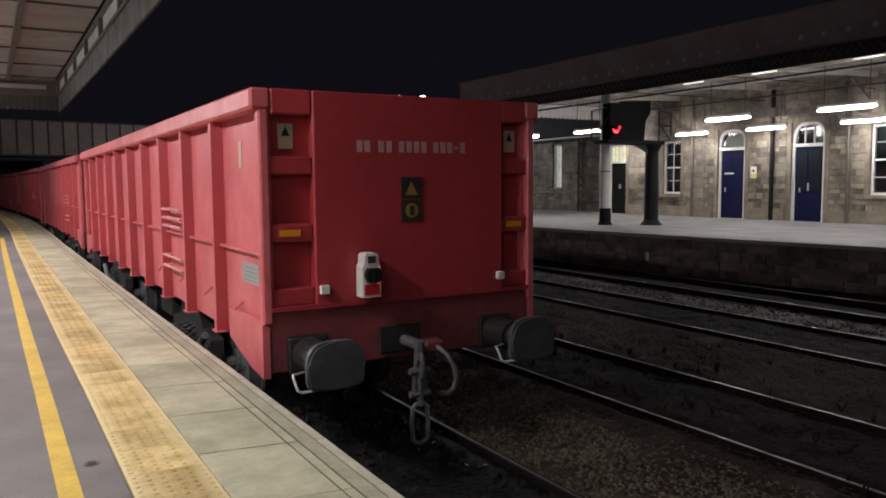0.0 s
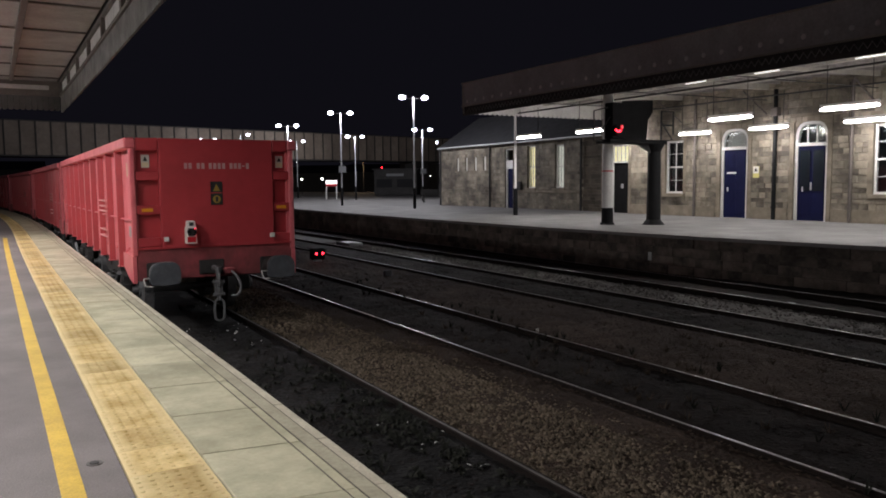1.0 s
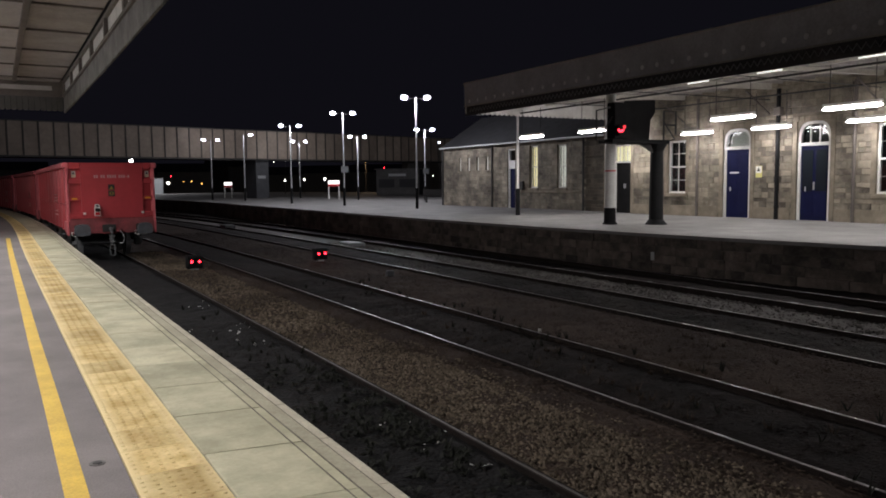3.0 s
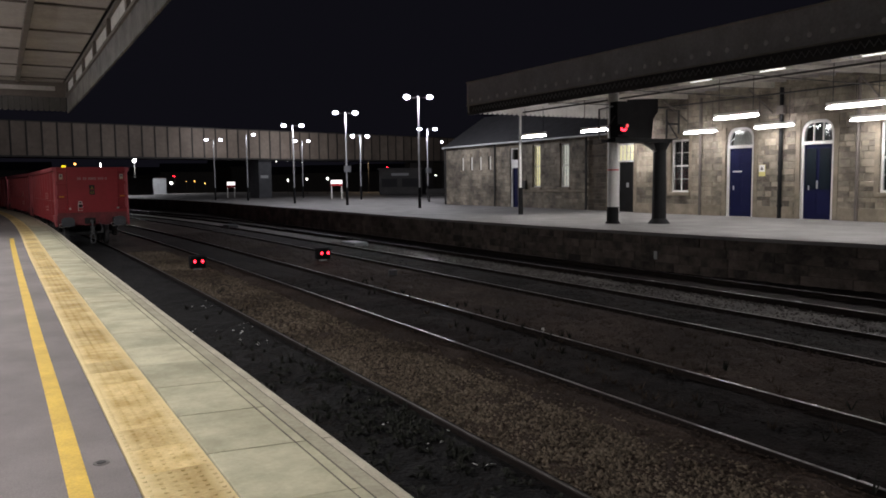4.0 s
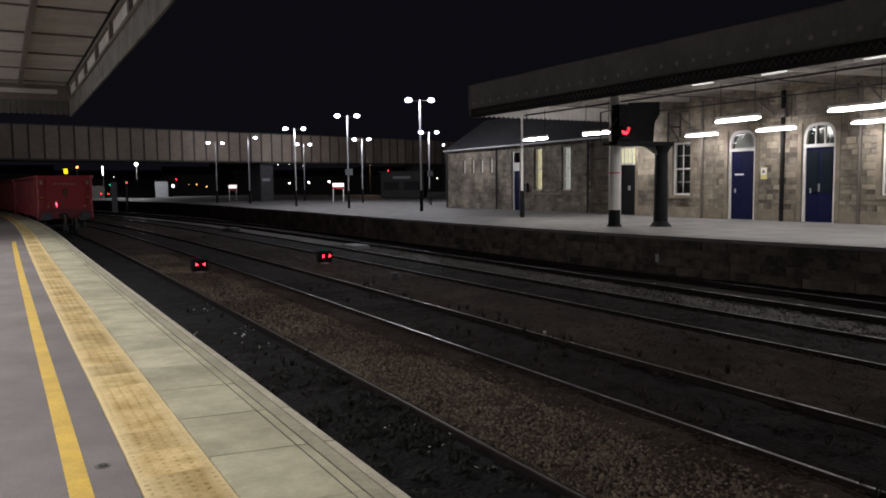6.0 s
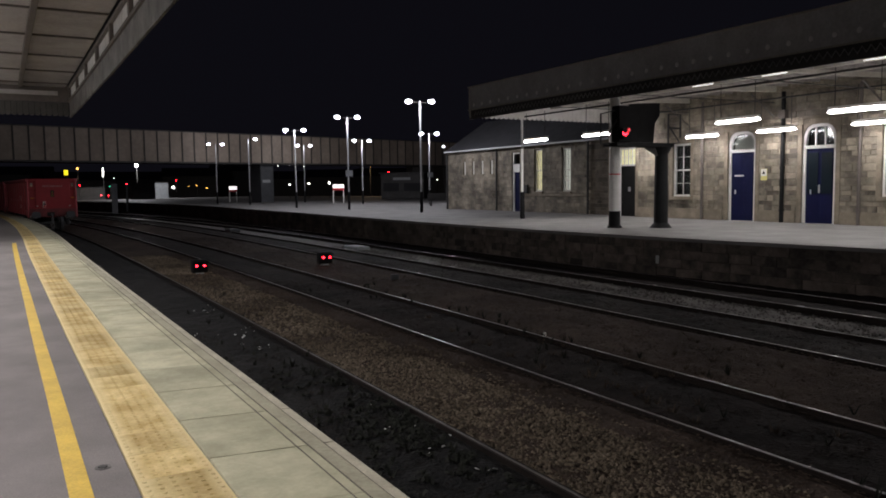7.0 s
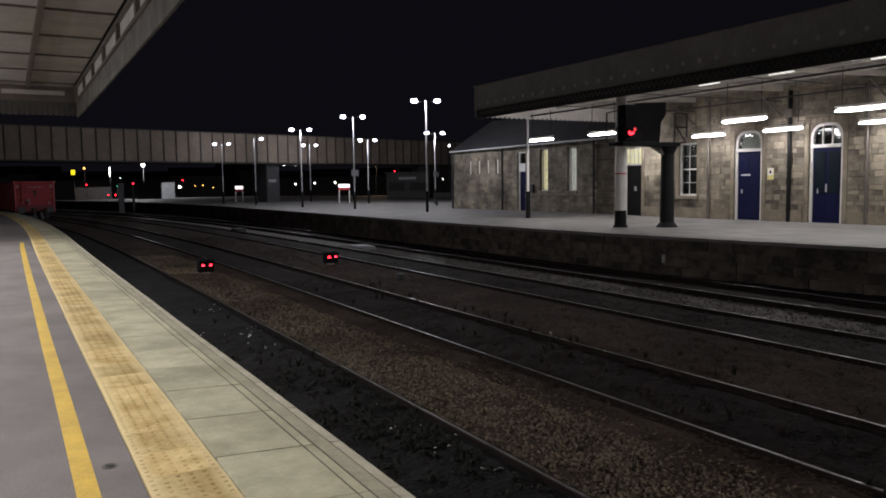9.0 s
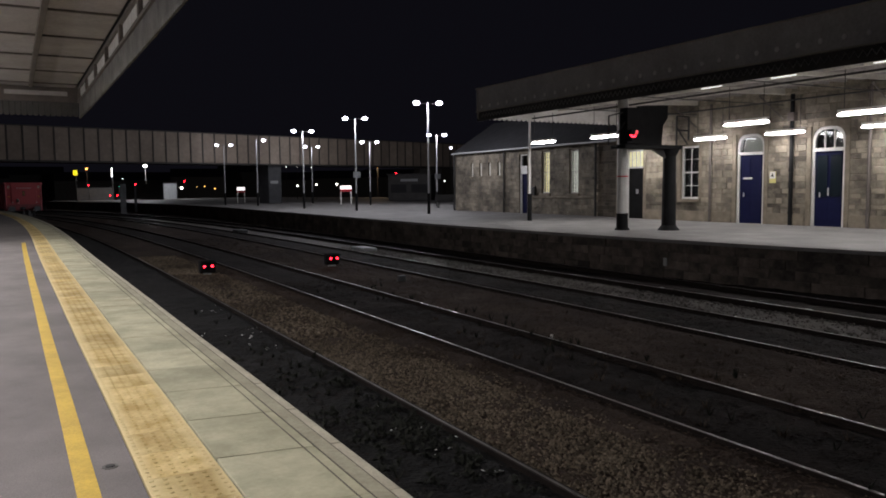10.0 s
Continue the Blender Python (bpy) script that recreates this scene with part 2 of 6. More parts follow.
    "sign_ochre": plain("sign_ochre", (0.30, 0.20, 0.03), 0.6),
    "plate_cream": plain("plate_cream", (0.62, 0.50, 0.33), 0.6),
    "batten": plain("lit_batten", (1.0, 0.97, 0.97), 0.4, emit=2.5),
    "notice_yellow": plain("notice_yellow", (0.62, 0.56, 0.20), 0.5),
    "dark_pane": plain("dark_pane", (0.010, 0.016, 0.022), 0.12),
    # rail steel darkened: the lack of reflected light is put into its colour
    "unlit_rail": surface("unlit_rail_steel", (0.10, 0.09, 0.082), (0.035, 0.03, 0.027), 0.5, metal=0.8, grain=25, stain=2, bump=0.05),
    "dirt_black": surface("black_track_bed", (0.0125, 0.0112, 0.0112), (0.0038, 0.0036, 0.0038), 0.85, grain=22, stain=0.5, amount=0.85, bump=1.0, depth=0.06, spec=0.2),
    "plate_row": plain("plate_row", (0.25, 0.25, 0.25), 0.6),
    "glass": glass_material("window_glass"),
    "tube": plain("lit_tube", (1.0, 0.955, 0.985), 0.4, emit=34),
    "head": plain("lit_lamp_head", (0.88, 0.85, 1.0), 0.4, emit=9),
    "tail_red": plain("lit_tail_lens", (1.0, 0.012, 0.03), 0.3, emit=45),
    "signal_red": plain("lit_red_lens", (1.0, 0.012, 0.025), 0.3, emit=17),
    "far_white": plain("far_white_light", (1.0, 0.97, 0.9), 0.4, emit=6),
    "far_orange": plain("far_orange_light", (1.0, 0.45, 0.10), 0.4, emit=5),
    "far_green": plain("far_green_light", (0.05, 1.0, 0.55), 0.4, emit=3),
    "far_yellow": plain("far_yellow_light", (1.0, 0.80, 0.02), 0.4, emit=1.4),
    "lit_sign": plain("lit_sign_face", (1.0, 0.93, 0.93), 0.4, emit=1.3),
    "tube_near": plain("lit_tube_near", (1.0, 0.962, 0.95), 0.4, emit=55),
    "cool_blind": plain("lit_cool_blind", (1.0, 0.97, 0.88), 0.6, emit=0.45),
    "lit_blind": plain("lit_blind", (1.0, 0.88, 0.55), 0.6, emit=0.8),
    "pale_blind": plain("pale_blind", (0.62, 0.60, 0.54), 0.7),
    "room": plain("dark_room", (0.03, 0.03, 0.032), 0.8),
    "litter": plain("pale_litter", (0.6, 0.6, 0.58), 0.6),
    "signal_dim": plain("dim_red_lens", (1.0, 0.02, 0.04), 0.3, emit=0.8),
    "cover_iron": surface("worn_cover_iron", (0.12, 0.11, 0.105), (0.06, 0.055, 0.05), 0.6, grain=60, stain=8, bump=0.2),
    "dry_weed": surface("dry_weed", (0.075, 0.057, 0.042), (0.036, 0.027, 0.02), rough=0.9, spec=0.1, grain=20, stain=4),
    "pane_pale": surface("roof_pane", (0.66, 0.66, 0.64), (0.5, 0.5, 0.48), 0.35, grain=8, stain=2, bump=0.02),
}

# ---------------------------------------------------------------- mesh helpers


def part(name, bm, material, parent=None, label="", smooth=False):
    me = bpy.data.meshes.new(name)
    bmesh.ops.recalc_face_normals(bm, faces=bm.faces[:]) if len(bm.faces) < 6000 else None
    bm.to_mesh(me)
    bm.free()
    me.materials.append(M[material])
    if smooth:
        me.shade_smooth()
    ob = new(name, me)
    if parent:
        ob.parent = parent
    if label:
        ob["label"] = label
    return ob


def thing(name, m, label, category, group="", kind=""):
    ob = new(name)
    ob.empty_display_size = 0.2
    ob.matrix_world = m
    return tagged(ob, label, category, group, kind)


def box(bm, x0, x1, y0, y1, z0, z1, bevel=0.0):
    r = bmesh.ops.create_cube(bm, size=1.0, matrix=Matrix.LocRotScale(((x0 + x1) / 2, (y0 + y1) / 2, (z0 + z1) / 2), None, (abs(x1 - x0), abs(y1 - y0), abs(z1 - z0))))
    if bevel:
        es = {e for v in r["verts"] for e in v.link_edges}
        bmesh.ops.bevel(bm, geom=list(es), offset=bevel, segments=1, affect="EDGES")
    return bm


def boxed(*a, bevel=0.0):
    return box(bmesh.new(), *a, bevel=bevel)


def rod(bm, a, b, r, seg=8, r2=None):
    a, b = Vector(a), Vector(b)
    d = b - a
    m = Matrix.Translation((a + b) / 2) @ d.to_track_quat("Z", "Y").to_matrix().to_4x4()
    bmesh.ops.create_cone(bm, cap_ends=True, segments=seg, radius1=r, radius2=r if r2 is None else r2, depth=d.length, matrix=m)
    return bm


def rodded(*a, **k):
    return rod(bmesh.new(), *a, **k)


def tube(bm, pts, r, seg=8, closed=False):
    """A round bar bent along points, in one piece."""
    pts = [Vector(p) for p in pts]
    n = len(pts)
    up = None
    rings = []
    for i, p in enumerate(pts):
        a, b = (pts[i - 1], pts[(i + 1) % n]) if closed else (pts[max(i - 1, 0)], pts[min(i + 1, n - 1)])
        d = (b - a).normalized()
        if up is None:
            up = d.orthogonal()
        up = (up - d * up.dot(d)).normalized()
        v = d.cross(up)
        rings.append([bm.verts.new(p + r * (up * math.cos(2 * math.pi * k / seg) + v * math.sin(2 * math.pi * k / seg))) for k in range(seg)])
    pairs = list(zip(rings, rings[1:])) + ([(rings[-1], rings[0])] if closed else [])
    for a, b in pairs:
        for k in range(seg):
            bm.faces.new((a[k - 1], a[k], b[k], b[k - 1]))
    if not closed:
        bm.faces.new(rings[0][::-1]), bm.faces.new(rings[-1])
    return bm


def prism(bm, pts, axis, lo, hi):
    """A polygon given in the two other axes, drawn out along one."""
    def v(p, q):
        return {"x": (q, p[0], p[1]), "y": (p[0], q, p[1]), "z": (p[0], p[1], q)}[axis]
    a = [bm.verts.new(v(p, lo)) for p in pts]
    b = [bm.verts.new(v(p, hi)) for p in pts]
    bm.faces.new(a)
    bm.faces.new(b[::-1])
    for i in range(len(pts)):
        j = (i + 1) % len(pts)
        bm.faces.new((a[j], a[i], b[i], b[j]))
    return bm


def sweep(bm, profile, s0, s1, step=1.0, closed=True, jitter=0.0):
    """A profile of (off, z) drawn along the line."""
    n = max(1, int(math.ceil((s1 - s0) / step)))
    rows = []
    for i in range(n + 1):
        s = s0 + (s1 - s0) * i / n
        rows.append([bm.verts.new(at(s, o, z + (random.uniform(-jitter, jitter) if jitter else 0))) for o, z in profile])
    k = len(profile)
    for a, b in zip(rows, rows[1:]):
        for i in range(k if closed else k - 1):
            j = (i + 1) % k
            bm.faces.new((a[i], a[j], b[j], b[i]))
    if closed:
        bm.faces.new(rows[0][::-1])
        bm.faces.new(rows[-1])
    return bm


def strip(name, material, o0, o1, z0, z1, s0, s1, step=1.0, parent=None, label=""):
    return part(name, sweep(bmesh.new(), [(o0, z0), (o1, z0), (o1, z1), (o0, z1)], s0, s1, step), material, parent, label)


def stone_box(bm, y0, y1, z0, z1, proud, back=0.02, ch=0.012):
    """A block with chamfered face, standing out of a wall in -x."""
    a = [bm.verts.new(p) for p in ((back, y0, z0), (back, y1, z0), (back, y1, z1), (back, y0, z1))]
    b = [bm.verts.new(p) for p in ((-proud, y0 + ch, z0 + ch), (-proud, y1 - ch, z0 + ch), (-proud, y1 - ch, z1 - ch), (-proud, y0 + ch, z1 - ch))]
    bm.faces.new(b)
    for i in range(4):
        j = (i + 1) % 4
        bm.faces.new((a[i], a[j], b[j], b[i]))


def holed_wall(bm, y0, y1, z0, z1, t, holes):
    """A wall of thickness t in +x with rectangular holes (y0, y1, z0, z1), in one piece."""
    ys = sorted({y0, y1, *(h[0] for h in holes), *(h[1] for h in holes)})
    zs = sorted({z0, z1, *(h[2] for h in holes), *(h[3] for h in holes)})
    ys, zs = [y for y in ys if y0 <= y <= y1], [z for z in zs if z0 <= z <= z1]
    made = {}

    def v(x, i, k):
        if (x, i, k) not in made:
            made[x, i, k] = bm.verts.new((x, ys[i], zs[k]))
        return made[x, i, k]

    def solid(i, k):
        if not (0 <= i < len(ys) - 1 and 0 <= k < len(zs) - 1):
            return False
        y, z = (ys[i] + ys[i + 1]) / 2, (zs[k] + zs[k + 1]) / 2
        return not any(a < y < b and c < z < d for a, b, c, d in holes)

    for i in range(len(ys) - 1):
        for k in range(len(zs) - 1):
            if not solid(i, k):
                continue
            for x in (0, t):
                bm.faces.new((v(x, i, k), v(x, i + 1, k), v(x, i + 1, k + 1), v(x, i, k + 1)))
            for di, dk, a, b in ((-1, 0, (i, k), (i, k + 1)), (1, 0, (i + 1, k), (i + 1, k + 1)), (0, -1, (i, k), (i + 1, k)), (0, 1, (i, k + 1), (i + 1, k + 1))):
                if not solid(i + di, k + dk):
                    bm.faces.new((v(0, *a), v(0, *b), v(t, *b), v(t, *a)))
    return bm


def courses(y0, y1, z0, z1, holes, seed, hmin=0.19, hmax=0.29, lmin=0.3, lmax=0.62):
    rnd = random.Random(seed)
    out, z = [], z0
    while z < z1 - 0.05:
        h = min(rnd.uniform(hmin, hmax), z1 - z)
        if z1 - z - h < 0.1:
            h = z1 - z
        blocks = sorted((a, b) for a, b, c, d in holes if c < z + h - 0.02 and d > z + 0.02)
        y = y0
        for a, b in blocks + [(y1, y1)]:
            while y < a - 0.02:
                l = rnd.uniform(lmin, lmax)
                if a - y - l < 0.16:
                    l = a - y
                out.append((y + 0.006, y + l - 0.006, z + 0.006, z + h - 0.006, rnd.uniform(0.004, 0.03)))
                y += l
            y = max(y, b)
        z += h
    return out


# ---------------------------------------------------------------- ground and track bed
def build_ground():
    bm = bmesh.new()
    bmesh.ops.create_grid(bm, x_segments=2, y_segments=2, size=1500, matrix=Matrix.Translation((0, 200, -1.42)))
    tagged(part("ground", bm, "dirt"), "dark earth and cinders under the railway yard", "ground", kind="structure")
    rnd = np.random.RandomState(3)
    for name, mat, o0, o1, z, label in (
            ("ballast_bed", "dirt_black", 0.0, 2.15, -0.948, "black track bed beside the platform wall"),
            ("ballast_bed", "ballast_bed", 2.15, 4.14, -0.952, "brown stone ballast between two tracks"),
            ("ballast_bed", "dirt", 4.14, 5.66, -0.966, "dark dirty bed between the rails"),
            ("ballast_bed", "ballast_bed", 5.66, 8.10, -0.956, "brown weathered ballast between two tracks"),
            ("ballast_bed", "dirt", 8.10, 9.66, -0.966, "dark dirty bed between the rails"),
            ("ballast_bed", "ballast_grey", 9.66, 11.1, -0.98, "grey stone ballast strip"),
            ("ballast_bed", "dirt", 11.1, 19.0, -1.045, "dark bed below the far platform")):
        bm = bmesh.new()
        offs = np.linspace(o0, o1, max(3, int((o1 - o0) / 0.17)))
        ss = np.concatenate((np.arange(-14, 20, 0.2), np.arange(20, 60, 0.5), np.arange(60, 150, 3.0)))
        rows = []
        for s in ss:
            h = heading(s)
            p = at(s, 0.03) - 0.03 * Vector((math.cos(h), math.sin(h), 0))
            row = []
            for k, o in enumerate(offs):
                dz = rnd.uniform(-0.018, 0.018) + 0.02 * noise.noise((s * 0.7, o * 1.3, 0.0))
                if k in (0, len(offs) - 1):
                    dz = -0.04
                row.append(bm.verts.new((p.x + o * math.cos(h), p.y + o * math.sin(h), z + dz)))
            rows.append(row)
        for a, b in zip(rows, rows[1:]):
            for i in range(len(offs) - 1):
                bm.faces.new((a[i], a[i + 1], b[i + 1], b[i]))
        tagged(part(name, bm, mat), label, "track bed", kind="structure")


def build_stones():
    """Loose ballast: one mesh of many small stones for each colour."""
    rnd = np.random.RandomState(11)
    base = np.array([(1, 0, 0), (0, 1, 0), (-1, 0, 0), (0, -1, 0), (0, 0, 1), (0, 0, -1)], float)
    tri = np.array([(0, 1, 4), (1, 2, 4), (2, 3, 4), (3, 0, 4), (1, 0, 5), (2, 1, 5), (3, 2, 5), (0, 3, 5)])
    flat = {"ballast_dark": 0.35, "ballast_mid": 0.4}
    for mat, zones, label in (
            ("ballast", ((-2, 12, 2.21, 3.45, -0.948, 21000, 0.024), (-2, 12, 3.3, 3.75, -0.952, 2200, 0.022), (12, 30, 2.21, 3.5, -0.948, 7500, 0.032)), "brown crushed stone ballast lying loose between the tracks"),
            ("ballast_mid", ((-2, 14, 3.4, 4.08, -0.95, 5200, 0.021), (14, 30, 3.4, 4.05, -0.95, 2400, 0.028), (-1, 16, 5.73, 8.04, -0.95, 7000, 0.022), (16, 40, 5.8, 8.0, -0.95, 4000, 0.03)), "dull brown fine ballast lying between the tracks"),
            ("ballast_dark", ((0, 14, 0.15, 2.1, -0.946, 3500, 0.022), (2, 20, 4.2, 5.6, -0.962, 2500, 0.03), (4, 24, 8.15, 9.6, -0.962, 2600, 0.033)), "black stones lying in the track"),
            ("ballast_grey", ((3, 30, 9.75, 11.05, -0.975, 6500, 0.026),), "grey crushed stone ballast beside the far track")):
        V, F, n = [], [], 0
        for s0, s1, o0, o1, z, count, size in zones:
            for s, o in zip(rnd.uniform(s0, s1, count), rnd.uniform(o0, o1, count)):
                p = at(s, o, z + rnd.uniform(-0.012, 0.012))
                a = rnd.uniform(0, 6.28)
                ca, sa = math.cos(a), math.sin(a)
                w = base * (rnd.uniform(0.6, 1.5, (6, 1)) * size) * (1, rnd.uniform(0.6, 1.1), rnd.uniform(0.5, 0.85) * flat.setdefault(mat, 1.0))
                V.append(np.c_[w[:, 0] * ca - w[:, 1] * sa + p.x, w[:, 0] * sa + w[:, 1] * ca + p.y, w[:, 2] + p.z])
                F.append(tri + n)
                n += 6
        me = bpy.data.meshes.new("ballast_stones")
        me.from_pydata(np.concatenate(V).tolist(), [], np.concatenate(F).tolist())
        me.materials.append(M[mat])
        tagged(new("ballast_stones", me), label, "ballast", kind="stuff")


def rail_profile(o, side=1):
    z = RAIL
    return [(o - 0.07, z - 0.16), (o + 0.07, z - 0.16), (o + 0.07, z - 0.145), (o + 0.012, z - 0.125), (o + 0.012, z - 0.045), (o + 0.035, z - 0.032),
            (o + 0.035, z - 0.004), (o - 0.035, z - 0.004), (o - 0.035, z - 0.032), (o - 0.012, z - 0.045), (o - 0.012, z - 0.125), (o - 0.07, z - 0.145)]


def build_track(name, o1, o2, label, s0=-12, s1=140, sleepers=(0, 40), proud=0.0, head="railhead"):
    tr = thing(name, Matrix.Identity(4), label, "railway track", "railway tracks")
    for o in (o1, o2):
        r = part("rail", sweep(bmesh.new(), rail_profile(o), s0, s1, 1.0), "rust", tr)
        part("rail_head", sweep(bmesh.new(), [(o - 0.016, RAIL - 0.004), (o + 0.016, RAIL - 0.004), (o + 0.012, RAIL), (o - 0.012, RAIL)], s0, s1, 1.0), head, r, "polished running surface of the rail")
    me = None
    s = sleepers[0]
    while s < sleepers[1]:
        if me is None:
            ob = part("sleeper", boxed(-1.25, 1.25, -0.125, 0.125, -0.13, 0, bevel=0.012), "sleeper", tr)
            me = ob.data
        else:
            ob = new("sleeper", me)
            ob.parent = tr
        ob.matrix_local = place(s, (o1 + o2) / 2, RAIL - 0.162 + proud) @ pose(0, 0, 0, 0, 0, random.uniform(-1, 1))
        s += 0.66
    return tr


# ---------------------------------------------------------------- near platform
def build_near_platform():
    S0, S1 = -14.0, 96.0
    pl = thing("platform_near", Matrix.Identity(4), "station platform with asphalt top and pale concrete edge slabs", "platform", kind="structure")
    part("asphalt", sweep(bmesh.new(), [(-9, -1.3), (-1.075, -1.3), (-1.075, 0), (-9, 0)], S0, S1), "asphalt", pl, "grey worn asphalt surface")
    part("core", sweep(bmesh.new(), [(-1.075, -1.3), (-0.16, -1.3), (-0.16, -0.03), (-1.075, -0.03)], S0, S1), "joint", pl)
    part("painted_line", sweep(bmesh.new(), [(-1.372, 0.0005), (-1.270, 0.0005), (-1.270, 0.004), (-1.372, 0.004)], S0, 25.5), "yellow", pl, "worn yellow painted safety line")
    # platform wall of sooty blocks
    part("platform_wall", sweep(bmesh.new(), [(-0.16, -1.35), (-0.06, -1.35), (-0.06, -0.075), (-0.16, -0.075)], S0, S1), "brick", pl)
    # access cover in the asphalt
    bm = bmesh.new()
    bmesh.ops.create_cone(bm, cap_ends=True, segments=20, radius1=0.042, radius2=0.04, depth=0.006, matrix=place(5.1, -1.19, 0.0005))
    cv = part("access_cover", bm, "cover_iron", pl, "small round iron cover set in the asphalt")
    bm = bmesh.new()
    bmesh.ops.create_cone(bm, cap_ends=True, segments=16, radius1=0.024, radius2=0.022, depth=0.004, matrix=place(5.1, -1.19, 0.0055))
    part("cover_plug", bm, "iron", cv)
    # tactile tiles
    bm = bmesh.new()
    box(bm, -0.188, 0.188, -0.198, 0.198, -0.06, 0.002, bevel=0.003)
    for i in range(6):
        for j in range(6):
            bmesh.ops.create_cone(bm, cap_ends=True, segments=8, radius1=0.0125, radius2=0.009, depth=0.005, matrix=Matrix.Translation((-0.16 + 0.064 * i, -0.16 + 0.064 * j, 0.0045)))
    tile = None
    for k in range(int((60 - S0) / 0.4)):
        s = S0 + 0.2 + 0.4 * k
        if tile is None:
            ob = tile = part("tactile_tile", bm, "tactile", pl)
        else:
            ob = new("tactile_tile", tile.data)
            ob.parent = pl
        ob.matrix_local = place(s, -0.879, 0.0)
    part("tactile_strip", sweep(bmesh.new(), [(-1.067, -0.05), (-0.691, -0.05), (-0.691, 0.004), (-1.067, 0.004)], 60.0, S1), "tactile", pl)
    part("edge_band", sweep(bmesh.new(), [(-0.152, -0.04), (-0.073, -0.04), (-0.073, 0.0042), (-0.152, 0.0042)], S0, 84), "coping_dirty", pl, "dirty band along the platform edge")
    for o in (-0.069, -0.156, -0.218):
        part("scored_line", sweep(bmesh.new(), [(o - 0.003, -0.03), (o + 0.003, -0.03), (o + 0.003, 0.0036), (o - 0.003, 0.0036)], S0, 84), "joint", pl, "dark dirt in a scored line")
    # coping slabs with two scored lines and a pale nosing
    L = 0.773
    bm = bmesh.new()
    h = L / 2 - 0.005
    prof = [(-0.680, -0.075), (0.0, -0.075), (0.0, -0.022), (-0.006, -0.006), (-0.064, 0.0), (-0.065, -0.02), (-0.073, -0.02), (-0.074, -0.01), (-0.151, -0.01), (-0.152, -0.02), (-0.160, -0.02), (-0.161, 0.002),
            (-0.213, 0.002), (-0.214, -0.02), (-0.222, -0.02), (-0.223, 0.003), (-0.676, 0.003), (-0.680, -0.002)]
    prism(bm, prof, "y", -h, h)
    # the joints run a little askew
    for v in bm.verts:
        v.co.y -= 0.15 * v.co.x
    slab = None
    k = 0
    s = 4.84 + 0.775 / 2 - 0.775 * 23
    while s < 84:
        if slab is None:
            ob = slab = part("coping_slab", bm, "coping", pl)
            nb = bmesh.new()
            prism(nb, [(-0.064, -0.002), (-0.064, 0.0035), (-0.006, 0.001), (0.004, -0.008), (0.004, -0.06), (-0.004, -0.06), (-0.004, -0.02)], "y", -h, h)
            for v in nb.verts:
                v.co.y -= 0.15 * v.co.x
            nose = part("nosing", nb, "nosing", ob, "pale painted nosing")
        else:
            ob = new("coping_slab", slab.data)
            ob.parent = pl
            ns = new("nosing", nose.data)
            ns.parent = ob
        ob.matrix_local = place(s, 0.0, random.uniform(-0.002, 0.002))
        s += L + 0.002
    part("edge_strip", sweep(bmesh.new(), [(-0.684, -0.075), (0, -0.075), (0, 0), (-0.684, 0)], 84.0, S1), "coping", pl)


# ---------------------------------------------------------------- far platform
FAR_EDGE = [(-14, 16.2), (6, 15.2), (10.3, 14.5), (13.9, 13.9), (19.4, 13.35), (25, 13.2), (30.6, 13.2), (40, 13.6), (52.5, 14.3), (60.5, 15.2), (85, 17.6), (130, 22)]


def far_edge(s):
    return float(np.interp(s, [a for a, b in FAR_EDGE], [b for a, b in FAR_EDGE]))


